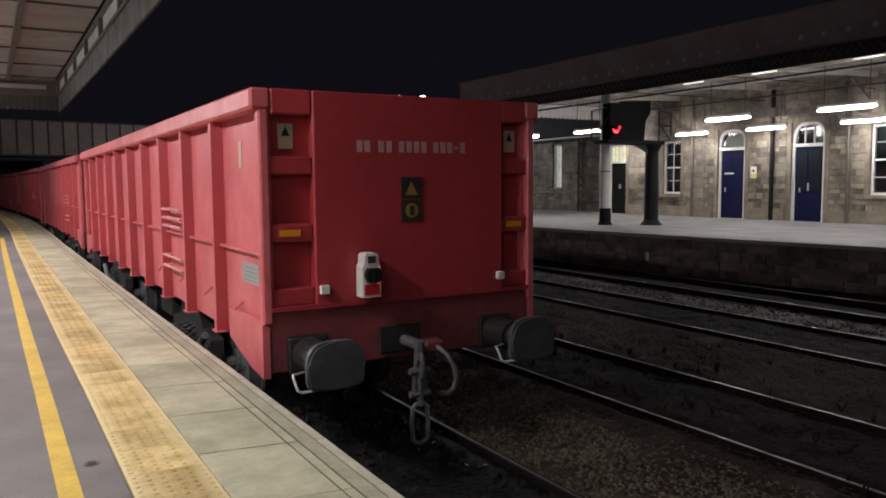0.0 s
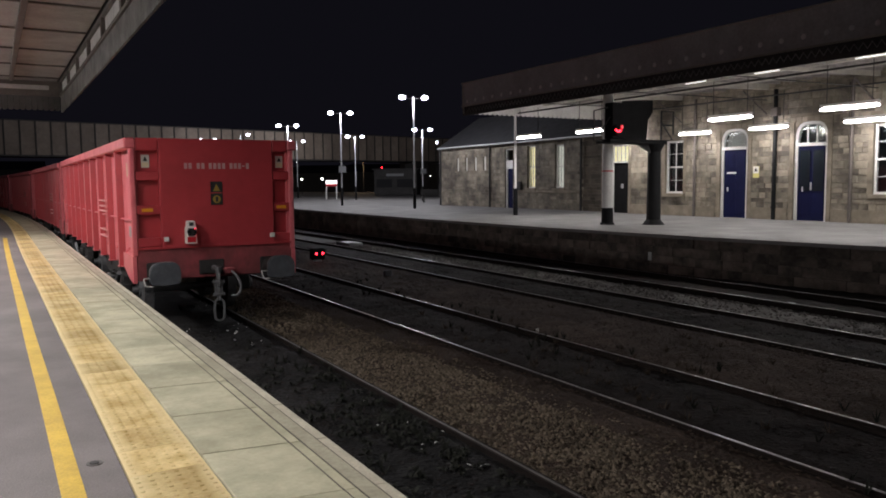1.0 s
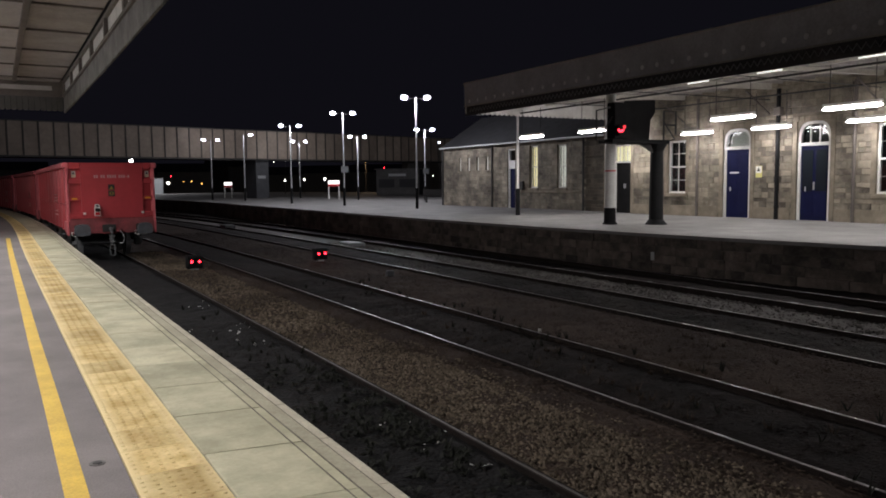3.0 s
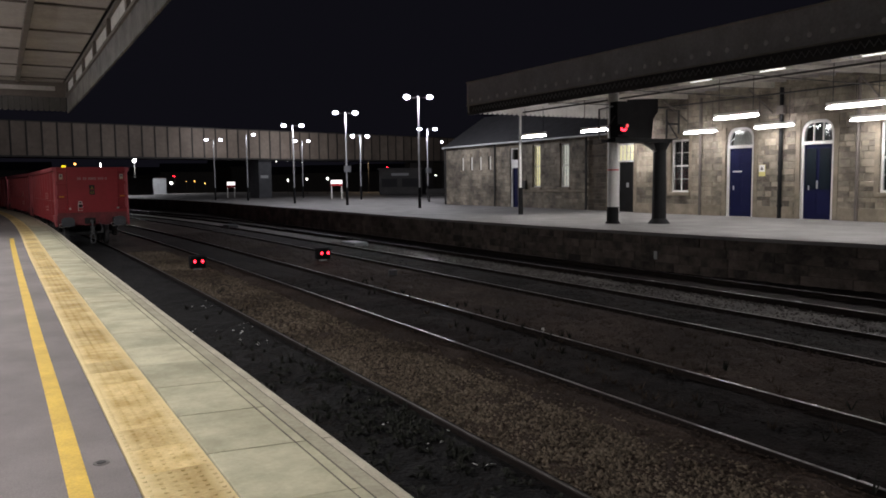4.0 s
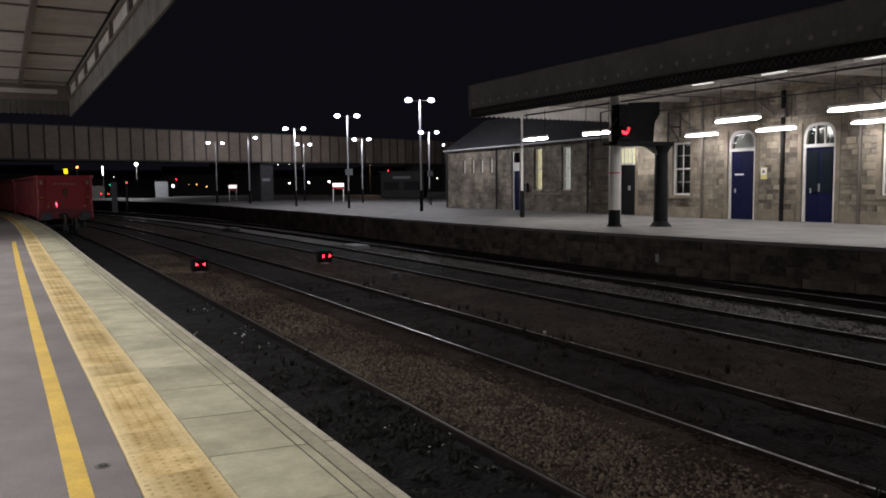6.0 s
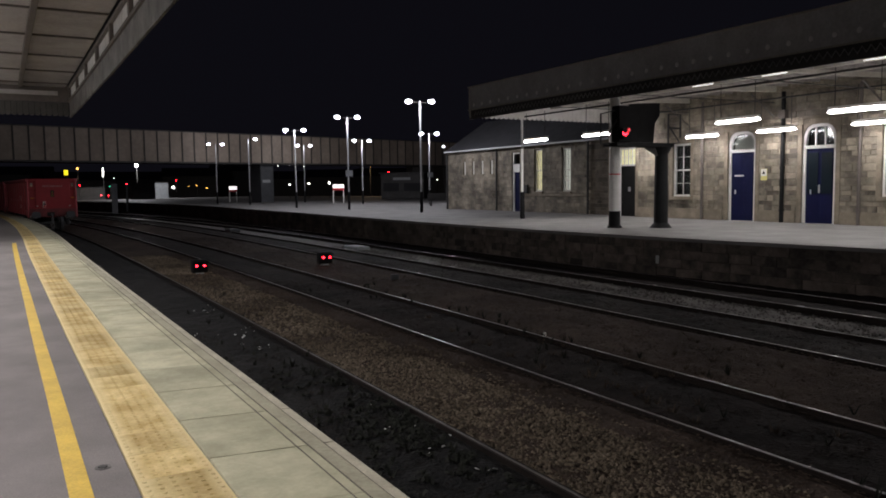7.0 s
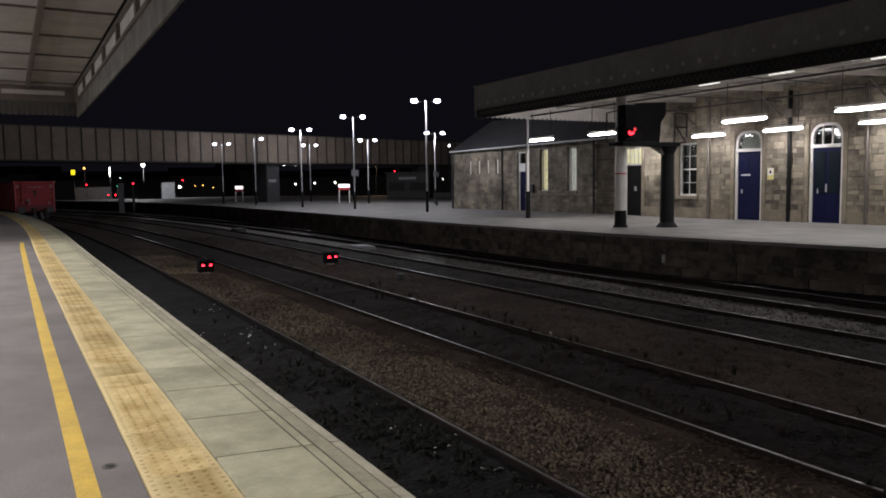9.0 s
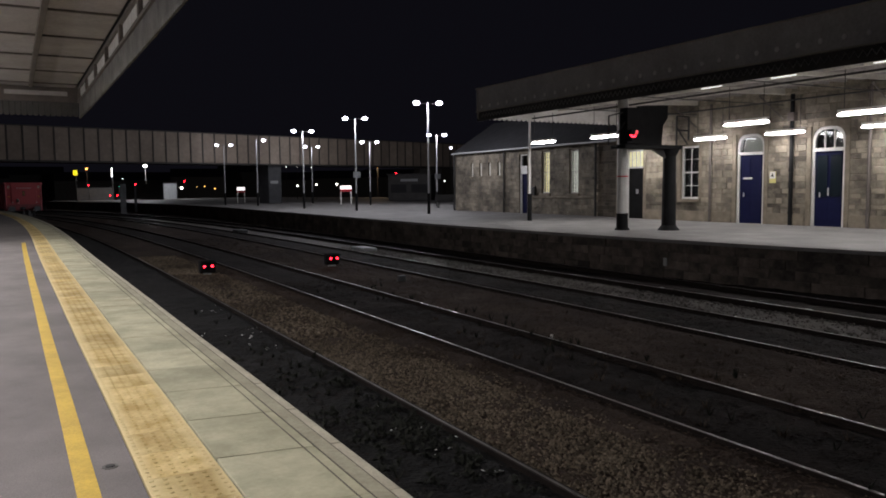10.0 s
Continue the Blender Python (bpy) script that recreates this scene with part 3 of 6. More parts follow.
def build_far_platform():
    pl = thing("platform_far", Matrix.Identity(4), "opposite station platform with pale asphalt top and stone face", "platform", kind="structure")
    def slab(name, mat, a, b, z0, z1, s0, s1, label=""):
        bm = bmesh.new()
        ss = np.arange(s0, s1 + 0.01, 2.0)
        rows = []
        for s in ss:
            e = far_edge(s)
            rows.append([bm.verts.new(at(s, o, z)) for o, z in ((e + a, z0), (b if b > 5 else e + b, z0), (b if b > 5 else e + b, z1), (e + a, z1))])
        for p, q in zip(rows, rows[1:]):
            for i in range(4):
                j = (i + 1) % 4
                bm.faces.new((p[i], p[j], q[j], q[i]))
        bm.faces.new(rows[0][::-1])
        bm.faces.new(rows[-1])
        return part(name, bm, mat, pl, label)
    slab("asphalt", "asphalt_far", 0.45, 60, -1.3, 0.0, -14, 122, "pale worn asphalt")
    slab("platform_core", "brick", 0.1, 0.44, -1.4, -0.09, -14, 122)
    slab("coping", "asphalt_far", -0.06, 0.445, -0.085, 0.003, -14, 122, "worn stone edge slabs")
    # blocks of the platform's face
    bm = bmesh.new()
    rnd = random.Random(5)
    for row in range(5):
        z0 = -1.3 + row * 0.242
        s = -4 + rnd.random() * 0.4
        while s < 60:
            l = rnd.uniform(0.45, 0.8)
            o = far_edge(s + l / 2) + 0.1 - rnd.uniform(0.002, 0.045)
            o2 = far_edge(s + l) - far_edge(s)
            a, b = s + 0.008, s + l - 0.008
            tb = bmesh.new() if 5 < s < 27 else bm
            v = [tb.verts.new(at(t, q, z)) for t, q, z in ((a, o - o2 / 2, z0 + 0.008), (b, o + o2 / 2, z0 + 0.008), (b, o + o2 / 2, z0 + 0.234), (a, o - o2 / 2, z0 + 0.234))]
            w = [tb.verts.new(at(t, q, z)) for t, q, z in ((a, o - o2 / 2 + 0.06, z0), (b, o + o2 / 2 + 0.06, z0), (b, o + o2 / 2 + 0.06, z0 + 0.242), (a, o - o2 / 2 + 0.06, z0 + 0.242))]
            tb.faces.new(v)
            for i in range(4):
                j = (i + 1) % 4
                tb.faces.new((v[i], w[i], w[j], v[j]))
            if tb is not bm:
                part("face_block", tb, "brick_piece", pl)
            s += l
    tagged(part("face_stone", bm, "brick", pl), "sooty squared stone blocks", kind="stuff")
    # small number plate holder on the face
    part("marker_plate", boxed(-0.02, 0.0, -0.06, 0.06, -0.11, 0.11), "plate_grey", pl, "small pale marker plate").matrix_local = place(15.9, far_edge(15.9) + 0.07, -0.62)


# ---------------------------------------------------------------- far canopy
def build_far_canopy():
    c = thing("canopy_far", Matrix.Identity(4), "grey platform canopy with riveted fascia and scalloped end valance", "canopy", kind="structure")
    S0, S1, F, B = -8.0, 26.8, 14.65, 22.45
    part("roof", sweep(bmesh.new(), [(F + 0.1, 5.22), (B, 5.75), (B, 5.85), (F + 0.1, 5.32)], S0, S1, 2), "slate", c)
    part("ceiling_boards", sweep(bmesh.new(), [(F + 0.1, 4.62), (B, 4.92), (B, 4.97), (F + 0.1, 4.67)], S0, S1 - 0.1, 2), "cream", c, "cream painted boards")
    part("fascia", sweep(bmesh.new(), [(F, 4.45), (F + 0.06, 4.45), (F + 0.06, 5.30), (F, 5.30)], S0, S1, 1.0), "canopy_grey", c, "grey painted fascia girder")
    part("fascia_cap", sweep(bmesh.new(), [(F - 0.05, 5.30), (F + 0.12, 5.30), (F + 0.12, 5.34), (F - 0.05, 5.34)], S0, S1, 1.0), "cream", c)
    part("fascia_rib", sweep(bmesh.new(), [(F - 0.05, 4.41), (F + 0.05, 4.41), (F + 0.05, 4.448), (F - 0.05, 4.448)], S0, S1, 1.0), "cream", c)
    part("gutter", sweep(bmesh.new(), [(F + 0.02, 4.06), (F + 0.07, 4.06), (F + 0.07, 4.41), (F + 0.02, 4.41)], S0, S1, 1.0), "canopy_dark", c)
    # round bosses on the fascia
    me = None
    s = 26.43
    while s > 3:
        if me is None:
            bm = bmesh.new()
            bmesh.ops.create_uvsphere(bm, u_segments=10, v_segments=6, radius=0.070, matrix=Matrix.Diagonal((0.3, 1, 1, 1)))
            ob = part("boss", bm, "port", c, smooth=True)
            me = ob.data
        else:
            ob = new("boss", me)
            ob.parent = c
        ob.matrix_local = place(s, F - 0.005, 4.69 - 0.0078 * max(0.0, s - 15.0))
        s -= 0.5727
    # wavy cresting below the fascia
    bm = bmesh.new()
    n = int((S1 - 3.3) / 0.1)
    tube(bm, [at(3.0 + 0.1 * k, F - 0.002, 4.33 if k % 2 else 4.19) for k in range(n)], 0.017, 5)
    tagged(part("cresting", bm, "cresting_grey", c), "zigzag iron cresting", kind="stuff")
    # scalloped end valance
    bm = bmesh.new()
    n = 33
    w = (B - F) / n
    m = place(S1, 0, 0)
    for i in range(n):
        o0 = F + i * w
        pts = [(o0 + 0.004, 4.72), (o0 + w - 0.004, 4.72)] + [(o0 + w / 2 + (w / 2 - 0.004) * math.cos(a), 4.22 - 0.10 * math.sin(a)) for a in np.linspace(0, math.pi, 7)]
        prism(bm, pts, "y", -0.015, 0.015)
    part("end_valance", bm, "white", c, "scalloped boarded valance").matrix_local = m
    part("end_gable", prism(bmesh.new(), [(F, 4.72), (B, 4.72), (B, 5.85), (F, 5.34)], "y", -0.03, 0.03), "canopy_grey", c).matrix_local = m
    # cross beams and hanging tie rods under the boards
    for s in np.arange(-5.3, 26, 4.0):
        part("beam", prism(bmesh.new(), [(F + 0.1, 4.40), (B, 4.62), (B, 4.91), (F + 0.1, 4.61)], "y", -0.06, 0.06), "cream", c).matrix_local = place(s)
        part("strut", rodded((B, 0, 3.75), (B - 1.3, 0, 4.5), 0.03, 6), "beam", c).matrix_local = place(s)
        part("tie_rod", rodded((F + 0.2, 0, 4.2), (B, 0, 4.25), 0.014, 6), "iron", c).matrix_local = place(s)
    for o in (16.4, 18.6, 20.6):
        zc = 4.55 + (o - F) / (B - F) * 0.3
        part("purlin", sweep(bmesh.new(), [(o - 0.05, zc - 0.10), (o + 0.05, zc - 0.10), (o + 0.05, zc + 0.03), (o - 0.05, zc + 0.03)], S0, S1 - 0.2, 2), "cream", c)
    for k in range(56):
        part("rafter", prism(bmesh.new(), [(F + 0.1, 4.47), (B, 4.77), (B, 4.915), (F + 0.1, 4.615)], "y", -0.03, 0.03), "ceiling_near", c).matrix_local = place(-7 + 0.6 * k)
    # ceiling conduits
    for o, z in ((17.1, 4.2), (21.8, 4.3)):
        part("conduit", sweep(bmesh.new(), [(o - 0.03, z), (o + 0.03, z), (o + 0.03, z + 0.05), (o - 0.03, z + 0.05)], S0, S1 - 0.4, 2), "iron", c)
    # column, white above a black base
    col = thing("canopy_column", place(19.92, 15.92, 0), "white painted canopy column with black base", "column")
    part("shaft", rodded((0, 0, 0.55), (0, 0, 4.62), 0.18, 20, 0.165), "white", col, smooth=False)
    bm = bmesh.new()
    rod(bm, (0, 0, 0.0), (0, 0, 0.55), 0.195, 20, 0.19)
    rod(bm, (0, 0, 0.0), (0, 0, 0.07), 0.25, 20, 0.22)
    part("base", bm, "black", col, "black painted base")
    part("capital", rodded((0, 0, 4.25), (0, 0, 4.45), 0.17, 20, 0.26), "cream", col)
    part("band", rodded((0, 0, 1.74), (0, 0, 1.78), 0.182, 20), "red_panel", col)


def build_tube(s, o, z, drop, category="ceiling light", group="tube lights over the far platform", lit="tube"):
    t = thing("tube_light", place(s, o, z), "long fluorescent tube light hung on two rods", category, group)
    bm = bmesh.new()
    for a, c, r0, r1 in ((-0.79, -0.66, 0.012, 0.042), (-0.66, 0.66, 0.042, 0.042), (0.66, 0.79, 0.042, 0.012)):
        rod(bm, (0, a, 0), (0, c, 0), r0, 12, r1)
    part("tube", bm, lit, t, "lit white diffuser")
    part("housing", boxed(-0.03, 0.03, -0.78, 0.78, 0.06, 0.13, bevel=0.008), "white", t)
    for y in (-0.6, 0.6):
        part("rod", rodded((0, y, 0.13), (0, y, 0.13 + drop), 0.011, 6), "iron", t)
    return t


# ---------------------------------------------------------------- stone station buildings
def arch_points(y0, y1, zs, rise, n=11):
    """A stilted, flattened arch."""
    c, w = (y0 + y1) / 2, (y1 - y0) / 2
    return [(c + w * math.copysign(abs(math.cos(a)) ** 0.62, math.cos(a)), zs + rise * math.sin(a) ** 0.7) for a in np.linspace(0, math.pi, n)]


def add_door(b, name, y0, y1, ztop, zarch, leaf, label, glazed=False, window_bars=1, blind=None):
    """A panelled door with an arched light over it, in a white frame."""
    fr = bmesh.new()
    f = 0.10
    for a, c in ((y0, y0 + f), (y1 - f, y1)):
        box(fr, 0.10, 0.22, a, c, 0.0, ztop + 0.12)
    box(fr, 0.09, 0.22, y0 + f, y1 - f, ztop, ztop + 0.11)
    outer, inner = arch_points(y0, y1, ztop + 0.12, zarch - ztop - 0.12), arch_points(y0 + f, y1 - f, ztop + 0.12, zarch - ztop - 0.22)
    for i in range(len(outer) - 1):
        prism(fr, [outer[i], outer[i + 1], inner[i + 1], inner[i]], "x", 0.10, 0.22)
    for k in range(1, window_bars + 1):
        y = y0 + f + (y1 - y0 - 2 * f) * k / (window_bars + 1)
        box(fr, 0.12, 0.18, y - 0.02, y + 0.02, ztop + 0.11, zarch - 0.13)
    d = part(name, fr, "white", b, label)
    lf = bmesh.new()
    ym = (y0 + y1) / 2
    box(lf, 0.15, 0.20, y0 + f + 0.003, y1 - f - 0.003, 0.005, ztop - 0.003)
    for a, c in ((y0 + f + 0.06, ym - 0.05), (ym + 0.05, y1 - f - 0.06)):
        for z0, z1 in ((0.2, 0.95), (1.1, ztop - 0.16)):
            box(lf, 0.138, 0.152, a, c, z0, z1, bevel=0.006)
    part("leaf", lf, leaf, d, "navy blue panelled leaf")
    part("handle", boxed(0.10, 0.15, ym + 0.30, ym + 0.33, 1.0, 1.16), "galv", d)
    if glazed:
        for a, c in ((y0 + f + 0.07, ym - 0.06), (ym + 0.06, y1 - f - 0.07)):
            part("door_pane", boxed(0.128, 0.137, a, c, 1.02, ztop - 0.14, bevel=0.003), "dark_pane", d, "dark glazed door panel")
        part("pull_handle", boxed(0.09, 0.137, ym - 0.02, ym + 0.02, 1.05, 1.32, bevel=0.006), "galv", d)
    else:
        part("letter_plate", boxed(0.132, 0.138, ym - 0.05, ym + 0.36, 1.66, 1.72), "plate_white", d, "pale nameplate")
    bm = bmesh.new()
    prism(bm, [(y0 + f, ztop + 0.11), (y1 - f, ztop + 0.11)] + inner, "x", 0.155, 0.165)
    part("fanlight_pane", bm, "glass", d)
    bm = bmesh.new()
    prism(bm, [(y0 + f, ztop + 0.11), (y1 - f, ztop + 0.11)] + inner, "x", 0.32, 0.34)
    part("backing", bm, blind or "room", d)
    for ob in [d] + list(d.children):
        ob.data.transform(Matrix.Translation((-0.05, 0, 0)))
    # stone between the arch and the square head of the opening
    mid = len(outer) // 2
    for half, corner in ((outer[:mid + 1], (y1, zarch)), (outer[mid:], (y0, zarch))):
        part("spandrel", prism(bmesh.new(), list(half) + [corner], "x", 0.02, 0.30), "dressed", b)
    return d


def add_window(b, y0, y1, z0, z1, blind, label, rows=4, cols=2, open_top=False):
    f = 0.075
    fr = bmesh.new()
    for a, c in ((y0, y0 + f), (y1 - f, y1)):
        box(fr, 0.08, 0.20, a, c, z0, z1)
    zm = (z0 + z1) / 2
    for z in (z0, z1 - f):
        box(fr, 0.08, 0.20, y0 + f, y1 - f, z, z + f)
    box(fr, 0.075, 0.17, y0 + f, y1 - f, zm - 0.03, zm + 0.03)
    for k in range(1, cols):
        y = y0 + (y1 - y0) * k / cols
        box(fr, 0.10, 0.14, y - 0.012, y + 0.012, z0 + f, z1 - f)
    for k in range(1, rows):
        if k * 2 != rows:
            z = z0 + (z1 - z0) * k / rows
            box(fr, 0.102, 0.138, y0 + f, y1 - f, z - 0.012, z + 0.012)
    w = part("window", fr, "white", b, label)
    part("pane", boxed(0.118, 0.124, y0 + f, y1 - f, z0 + f, z1 - f), "glass", w)
    bl = part("blind", boxed(0.27, 0.28, y0 + 0.02, y1 - 0.02, z0 + 0.02, z1 - 0.02), blind, w)
    part("sill", boxed(-0.10, 0.14, y0 - 0.10, y1 + 0.10, z0 - 0.13, z0 - 0.005, bevel=0.012), "dressed", w, "dressed stone sill")
    return w


def build_main_building():
    b = thing("station_building", place(20, 22.5, 0), "sandstone station building with navy doors and white sash windows", "building")
    doors = [(-0.38, 0.85, 2.56, 3.34), (-3.52, -2.28, 2.56, 3.40), (5.78, 6.92, 2.22, 3.04), (-9.4, -8.1, 2.6, 3.4)]
    wins = [(2.68, 3.63, 0.9, 3.04), (-6.1, -5.07, 0.93, 3.15), (-7.9, -6.9, 0.93, 3.15)]
    holes = [(a, c, 0.0, e) for a, c, d, e in doors] + list(wins)
    # dressed surrounds
    surrounds = [(a - 0.17, c + 0.17, 0.0, e + 0.17) for a, c, d, e in doors] + [(a - 0.13, c + 0.13, e - 0.14, f + 0.17) for a, c, e, f in wins]
    part("wall", holed_wall(bmesh.new(), -22, 7.5, 0, 5.6, 0.4, holes), "mortar", b, "coursed sandstone wall")
    n, rest = 0, bmesh.new()
    for a, c, e, f, proud in courses(-12, 7.26, 0.0, 4.9, surrounds, 4, 0.12, 0.26, 0.2, 0.55):
        if -4.9 < (a + c) / 2 < 1.6 and e < 3.6 and n < 300:
            bm = bmesh.new()
            stone_box(bm, a, c, e, f, proud, -0.002)
            part("stone", bm, "stone", b)
            n += 1
        else:
            stone_box(rest, a, c, e, f, proud, -0.002)
    tagged(part("stonework", rest, "stone_rest", b), "coursed rough-faced sandstone", kind="stuff")
    for a, c, e, f in [(a, c, 0.0, e) for a, c, d, e in doors] + wins:
        for u, v in ((a - 0.17, a), (c, c + 0.17)):
            z = e
            while z < f - 0.05:
                h = min(0.34, f - z)
                part("surround_stone", boxed(-0.03, 0.05, u + 0.003, v - 0.003, z + 0.003, z + h - 0.003, bevel=0.008), "dressed", b)
                z += h
        k = 7
        for i in range(k):
            u = a - 0.17 + (c - a + 0.34) * i / k
            part("arch_stone", boxed(-0.035, 0.05, u + 0.004, u + (c - a + 0.34) / k - 0.004, f, f + 0.17, bevel=0.008), "dressed", b)
    for (a, c, d, e), bars in zip(doors, (0, 2, 3, 1)):
        if bars == 3:
            fr = bmesh.new()
            box(fr, 0.08, 0.2, a, a + 0.09, 0, e), box(fr, 0.08, 0.2, c - 0.09, c, 0, e)
            box(fr, 0.08, 0.2, a + 0.09, c - 0.09, d, d + 0.08), box(fr, 0.08, 0.2, a + 0.09, c - 0.09, e - 0.08, e)
            for k in (1, 2, 3):
                y = a + 0.09 + (c - a - 0.18) * k / 4
                box(fr, 0.1, 0.15, y - 0.012, y + 0.012, d + 0.08, e - 0.08)
            box(fr, 0.1, 0.15, a + 0.09, c - 0.09, (d + e) / 2 - 0.012, (d + e) / 2 + 0.012)
            dr = part("door", fr, "white", b, "dark door below a lit barred light")
            part("leaf", boxed(0.15, 0.2, a + 0.09, c - 0.09, 0.0, d, bevel=0.004), "black", dr, "black painted leaf")
            part("notice", boxed(0.14, 0.15, a + 0.45, a + 0.6, 1.1, 1.3), "plate_grey", dr)
            part("pane", boxed(0.16, 0.17, a + 0.09, c - 0.09, d + 0.08, e - 0.08), "glass", dr)
            part("lit_blind", boxed(0.25, 0.26, a + 0.03, c - 0.03, d + 0.03, e - 0.03), "lit_blind", dr)
        else:
            add_door(b, "door", a, c, d, e, "navy", "navy door with arched light in a white frame", window_bars=bars, glazed=bars == 2, blind="pale_blind" if bars == 0 else "room")
    for (a, c, e, f) in wins:
        add_window(b, a, c, e, f, "room", "white sash window with many small panes")
    # plinth, drain pipes, notice, corner quoins
    for a, c in ((-12, -9.6), (-6.6, -3.72), (-2.08, -0.58), (1.05, 5.6)):
        part("plinth", boxed(-0.07, -0.031, a, c, 0.0, 0.42, bevel=0.01), "dressed", b)
    for y in (-1.59, -4.41, 2.0, 7.0):
        bm = bmesh.new()
        big = 0.016 if y == -1.59 else 0.0
        rod(bm, (-0.12, y, 0.0), (-0.12, y, 4.6), 0.055 + big, 10)
        for z in (0.4, 1.9, 3.3):
            rod(bm, (-0.12, y, z), (-0.12, y, z + 0.08), 0.072 + big, 10)
        part("drainpipe", bm, "black" if y == -1.59 else "beam", b)
    part("pipe_box", boxed(-0.24, -0.02, -1.74, -1.46, 3.66, 3.96, bevel=0.02), "beam", b, "dark box on the drainpipe")
    nt = part("notice", boxed(-0.05, -0.032, -0.92, -0.66, 1.50, 1.92), "notice_yellow", b, "yellow and white safety notice")
    part("notice_symbol", boxed(-0.054, -0.0505, -0.91, -0.67, 1.66, 1.91), "plate_white", nt)
    part("notice_figure", prism(bmesh.new(), [(-0.85, 1.73), (-0.72, 1.73), (-0.785, 1.86)], "x", -0.057, -0.0545), "black", nt)
    for i in range(14):
        w = 0.5 if i % 2 else 0.3
        part("quoin", boxed(-0.035, 0.05, 7.5 - w, 7.5, i * 0.36 + 0.004, i * 0.36 + 0.352, bevel=0.012), "dressed", b)
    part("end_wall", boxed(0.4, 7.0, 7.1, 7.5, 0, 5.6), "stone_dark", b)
    part("roof", prism(bmesh.new(), [(-0.3, 5.6), (7.4, 5.6), (3.5, 7.4)], "y", -22, 7.6), "slate", b, "dark slate pitched roof")


def build_low_building():
    b = thing("low_station_building", place(20, 22.5, 0) @ Matrix.Translation((0.55, 14, 0)), "low sandstone outbuilding with slate roof and white gutter", "building")
    # local y = s - 34
    y0, y1 = -6.5, 9.0
    slits = [(6.88 - 1.0 * k, 7.16 - 1.0 * k, 2.12, 2.9) for k in range(4)]
    wins = [(-0.79, -0.11, 1.10, 3.32), (-3.13, -2.43, 1.10, 3.28)]
    door = (1.22, 1.96, 2.66, 3.24)
    holes = slits + wins + [(door[0], door[1], 0.0, door[3])]
    part("wall", holed_wall(bmesh.new(), y0, y1, 0, 3.53, 0.4, holes), "mortar", b, "coursed sandstone wall")
    lit, dark = bmesh.new(), bmesh.new()
    # blocks starting below y = -4.65 take the darker stone
    for a, c, e, f, proud in courses(y0, y1, 0, 3.5, holes, 9, 0.13, 0.26, 0.22, 0.55):
        stone_box(dark if a < -4.65 else lit, a, c, e, f, proud, -0.002)
    tagged(part("stonework", lit, "stone_rest", b), "coursed rough-faced sandstone", kind="stuff")
    tagged(part("sooty_stonework", dark, "stone_dark", b), "darker coursed sandstone", kind="stuff")
    for a, c, e, f in slits:
        part("slit_window", boxed(0.08, 0.16, a, c, e, f), "pale_blind", b, "narrow pale slit window")
        part("slit_sill", boxed(-0.06, 0.1, a - 0.08, c + 0.08, e - 0.1, e - 0.004, bevel=0.008), "dressed", b)
    for i, (a, c, e, f) in enumerate(wins):
        add_window(b, a, c, e, f, "lit_blind" if i == 0 else "cool_blind", "tall white sash window lit from inside" if i == 0 else "tall white sash window with pale blind")
    a, c, d, e = door
    fr = bmesh.new()
    box(fr, 0.06, 0.2, a, a + 0.08, 0, e), box(fr, 0.06, 0.2, c - 0.12, c, 0, e)
    box(fr, 0.06, 0.2, a + 0.08, c - 0.12, e - 0.07, e), box(fr, 0.06, 0.2, a + 0.08, c - 0.12, d - 0.5, d - 0.05)
    dr = part("door", fr, "white", b, "narrow navy door with white panel over it")
    part("leaf", boxed(0.12, 0.17, a + 0.08, c - 0.12, 0, d - 0.5), "navy", dr)
    part("pane", boxed(0.12, 0.13, a + 0.08, c - 0.12, d - 0.05, e - 0.07), "glass", dr)
    part("end_wall", boxed(0.4, 6.0, y1 - 0.4, y1, 0, 3.53), "stone_dark", b)
    part("string_course", boxed(-0.06, -0.031, -4.6, 0.9, 0.86, 0.98, bevel=0.01), "dressed", b)
    part("gutter", boxed(-0.26, -0.13, y0, y1 + 0.15, 3.51, 3.61, bevel=0.02), "plate_grey", b, "pale gutter along the eaves")
    part("roof", prism(bmesh.new(), [(-0.2, 3.58), (6.2, 3.58), (3.0, 5.6)], "y", y0, y1 + 0.2), "slate", b, "dark slate pitched roof")
    for y in (3.34, -4.55, 8.95):
        bm = bmesh.new()
        rod(bm, (-0.12, y, 0.0), (-0.12, y, 3.51), 0.055, 8)
        part("drainpipe", bm, "iron", b)
    part("wall_box", boxed(-0.16, -0.031, -0.05 + 0.4, 0.65, 1.0, 1.45, bevel=0.015), "iron", b)


# ---------------------------------------------------------------- near canopy over the viewer
def build_battens():
    for s in (13.55, 10.9, 15.8):
        t = thing("batten_light", place(s, 15.3, 4.12), "slim lit batten light under the canopy beam", "ceiling light", "battens under the far canopy")
        part("tube", rodded((0, -0.36, 0), (0, 0.36, 0), 0.008, 8), "batten", t)
        part("bracket", boxed(-0.03, 0.03, -0.38, 0.38, 0.024, 0.06), "cream", t)
        for y in (-0.3, 0.3):
            part("rod", rodded((0, y, 0.06), (0, y, 0.46), 0.008, 6), "iron", t)


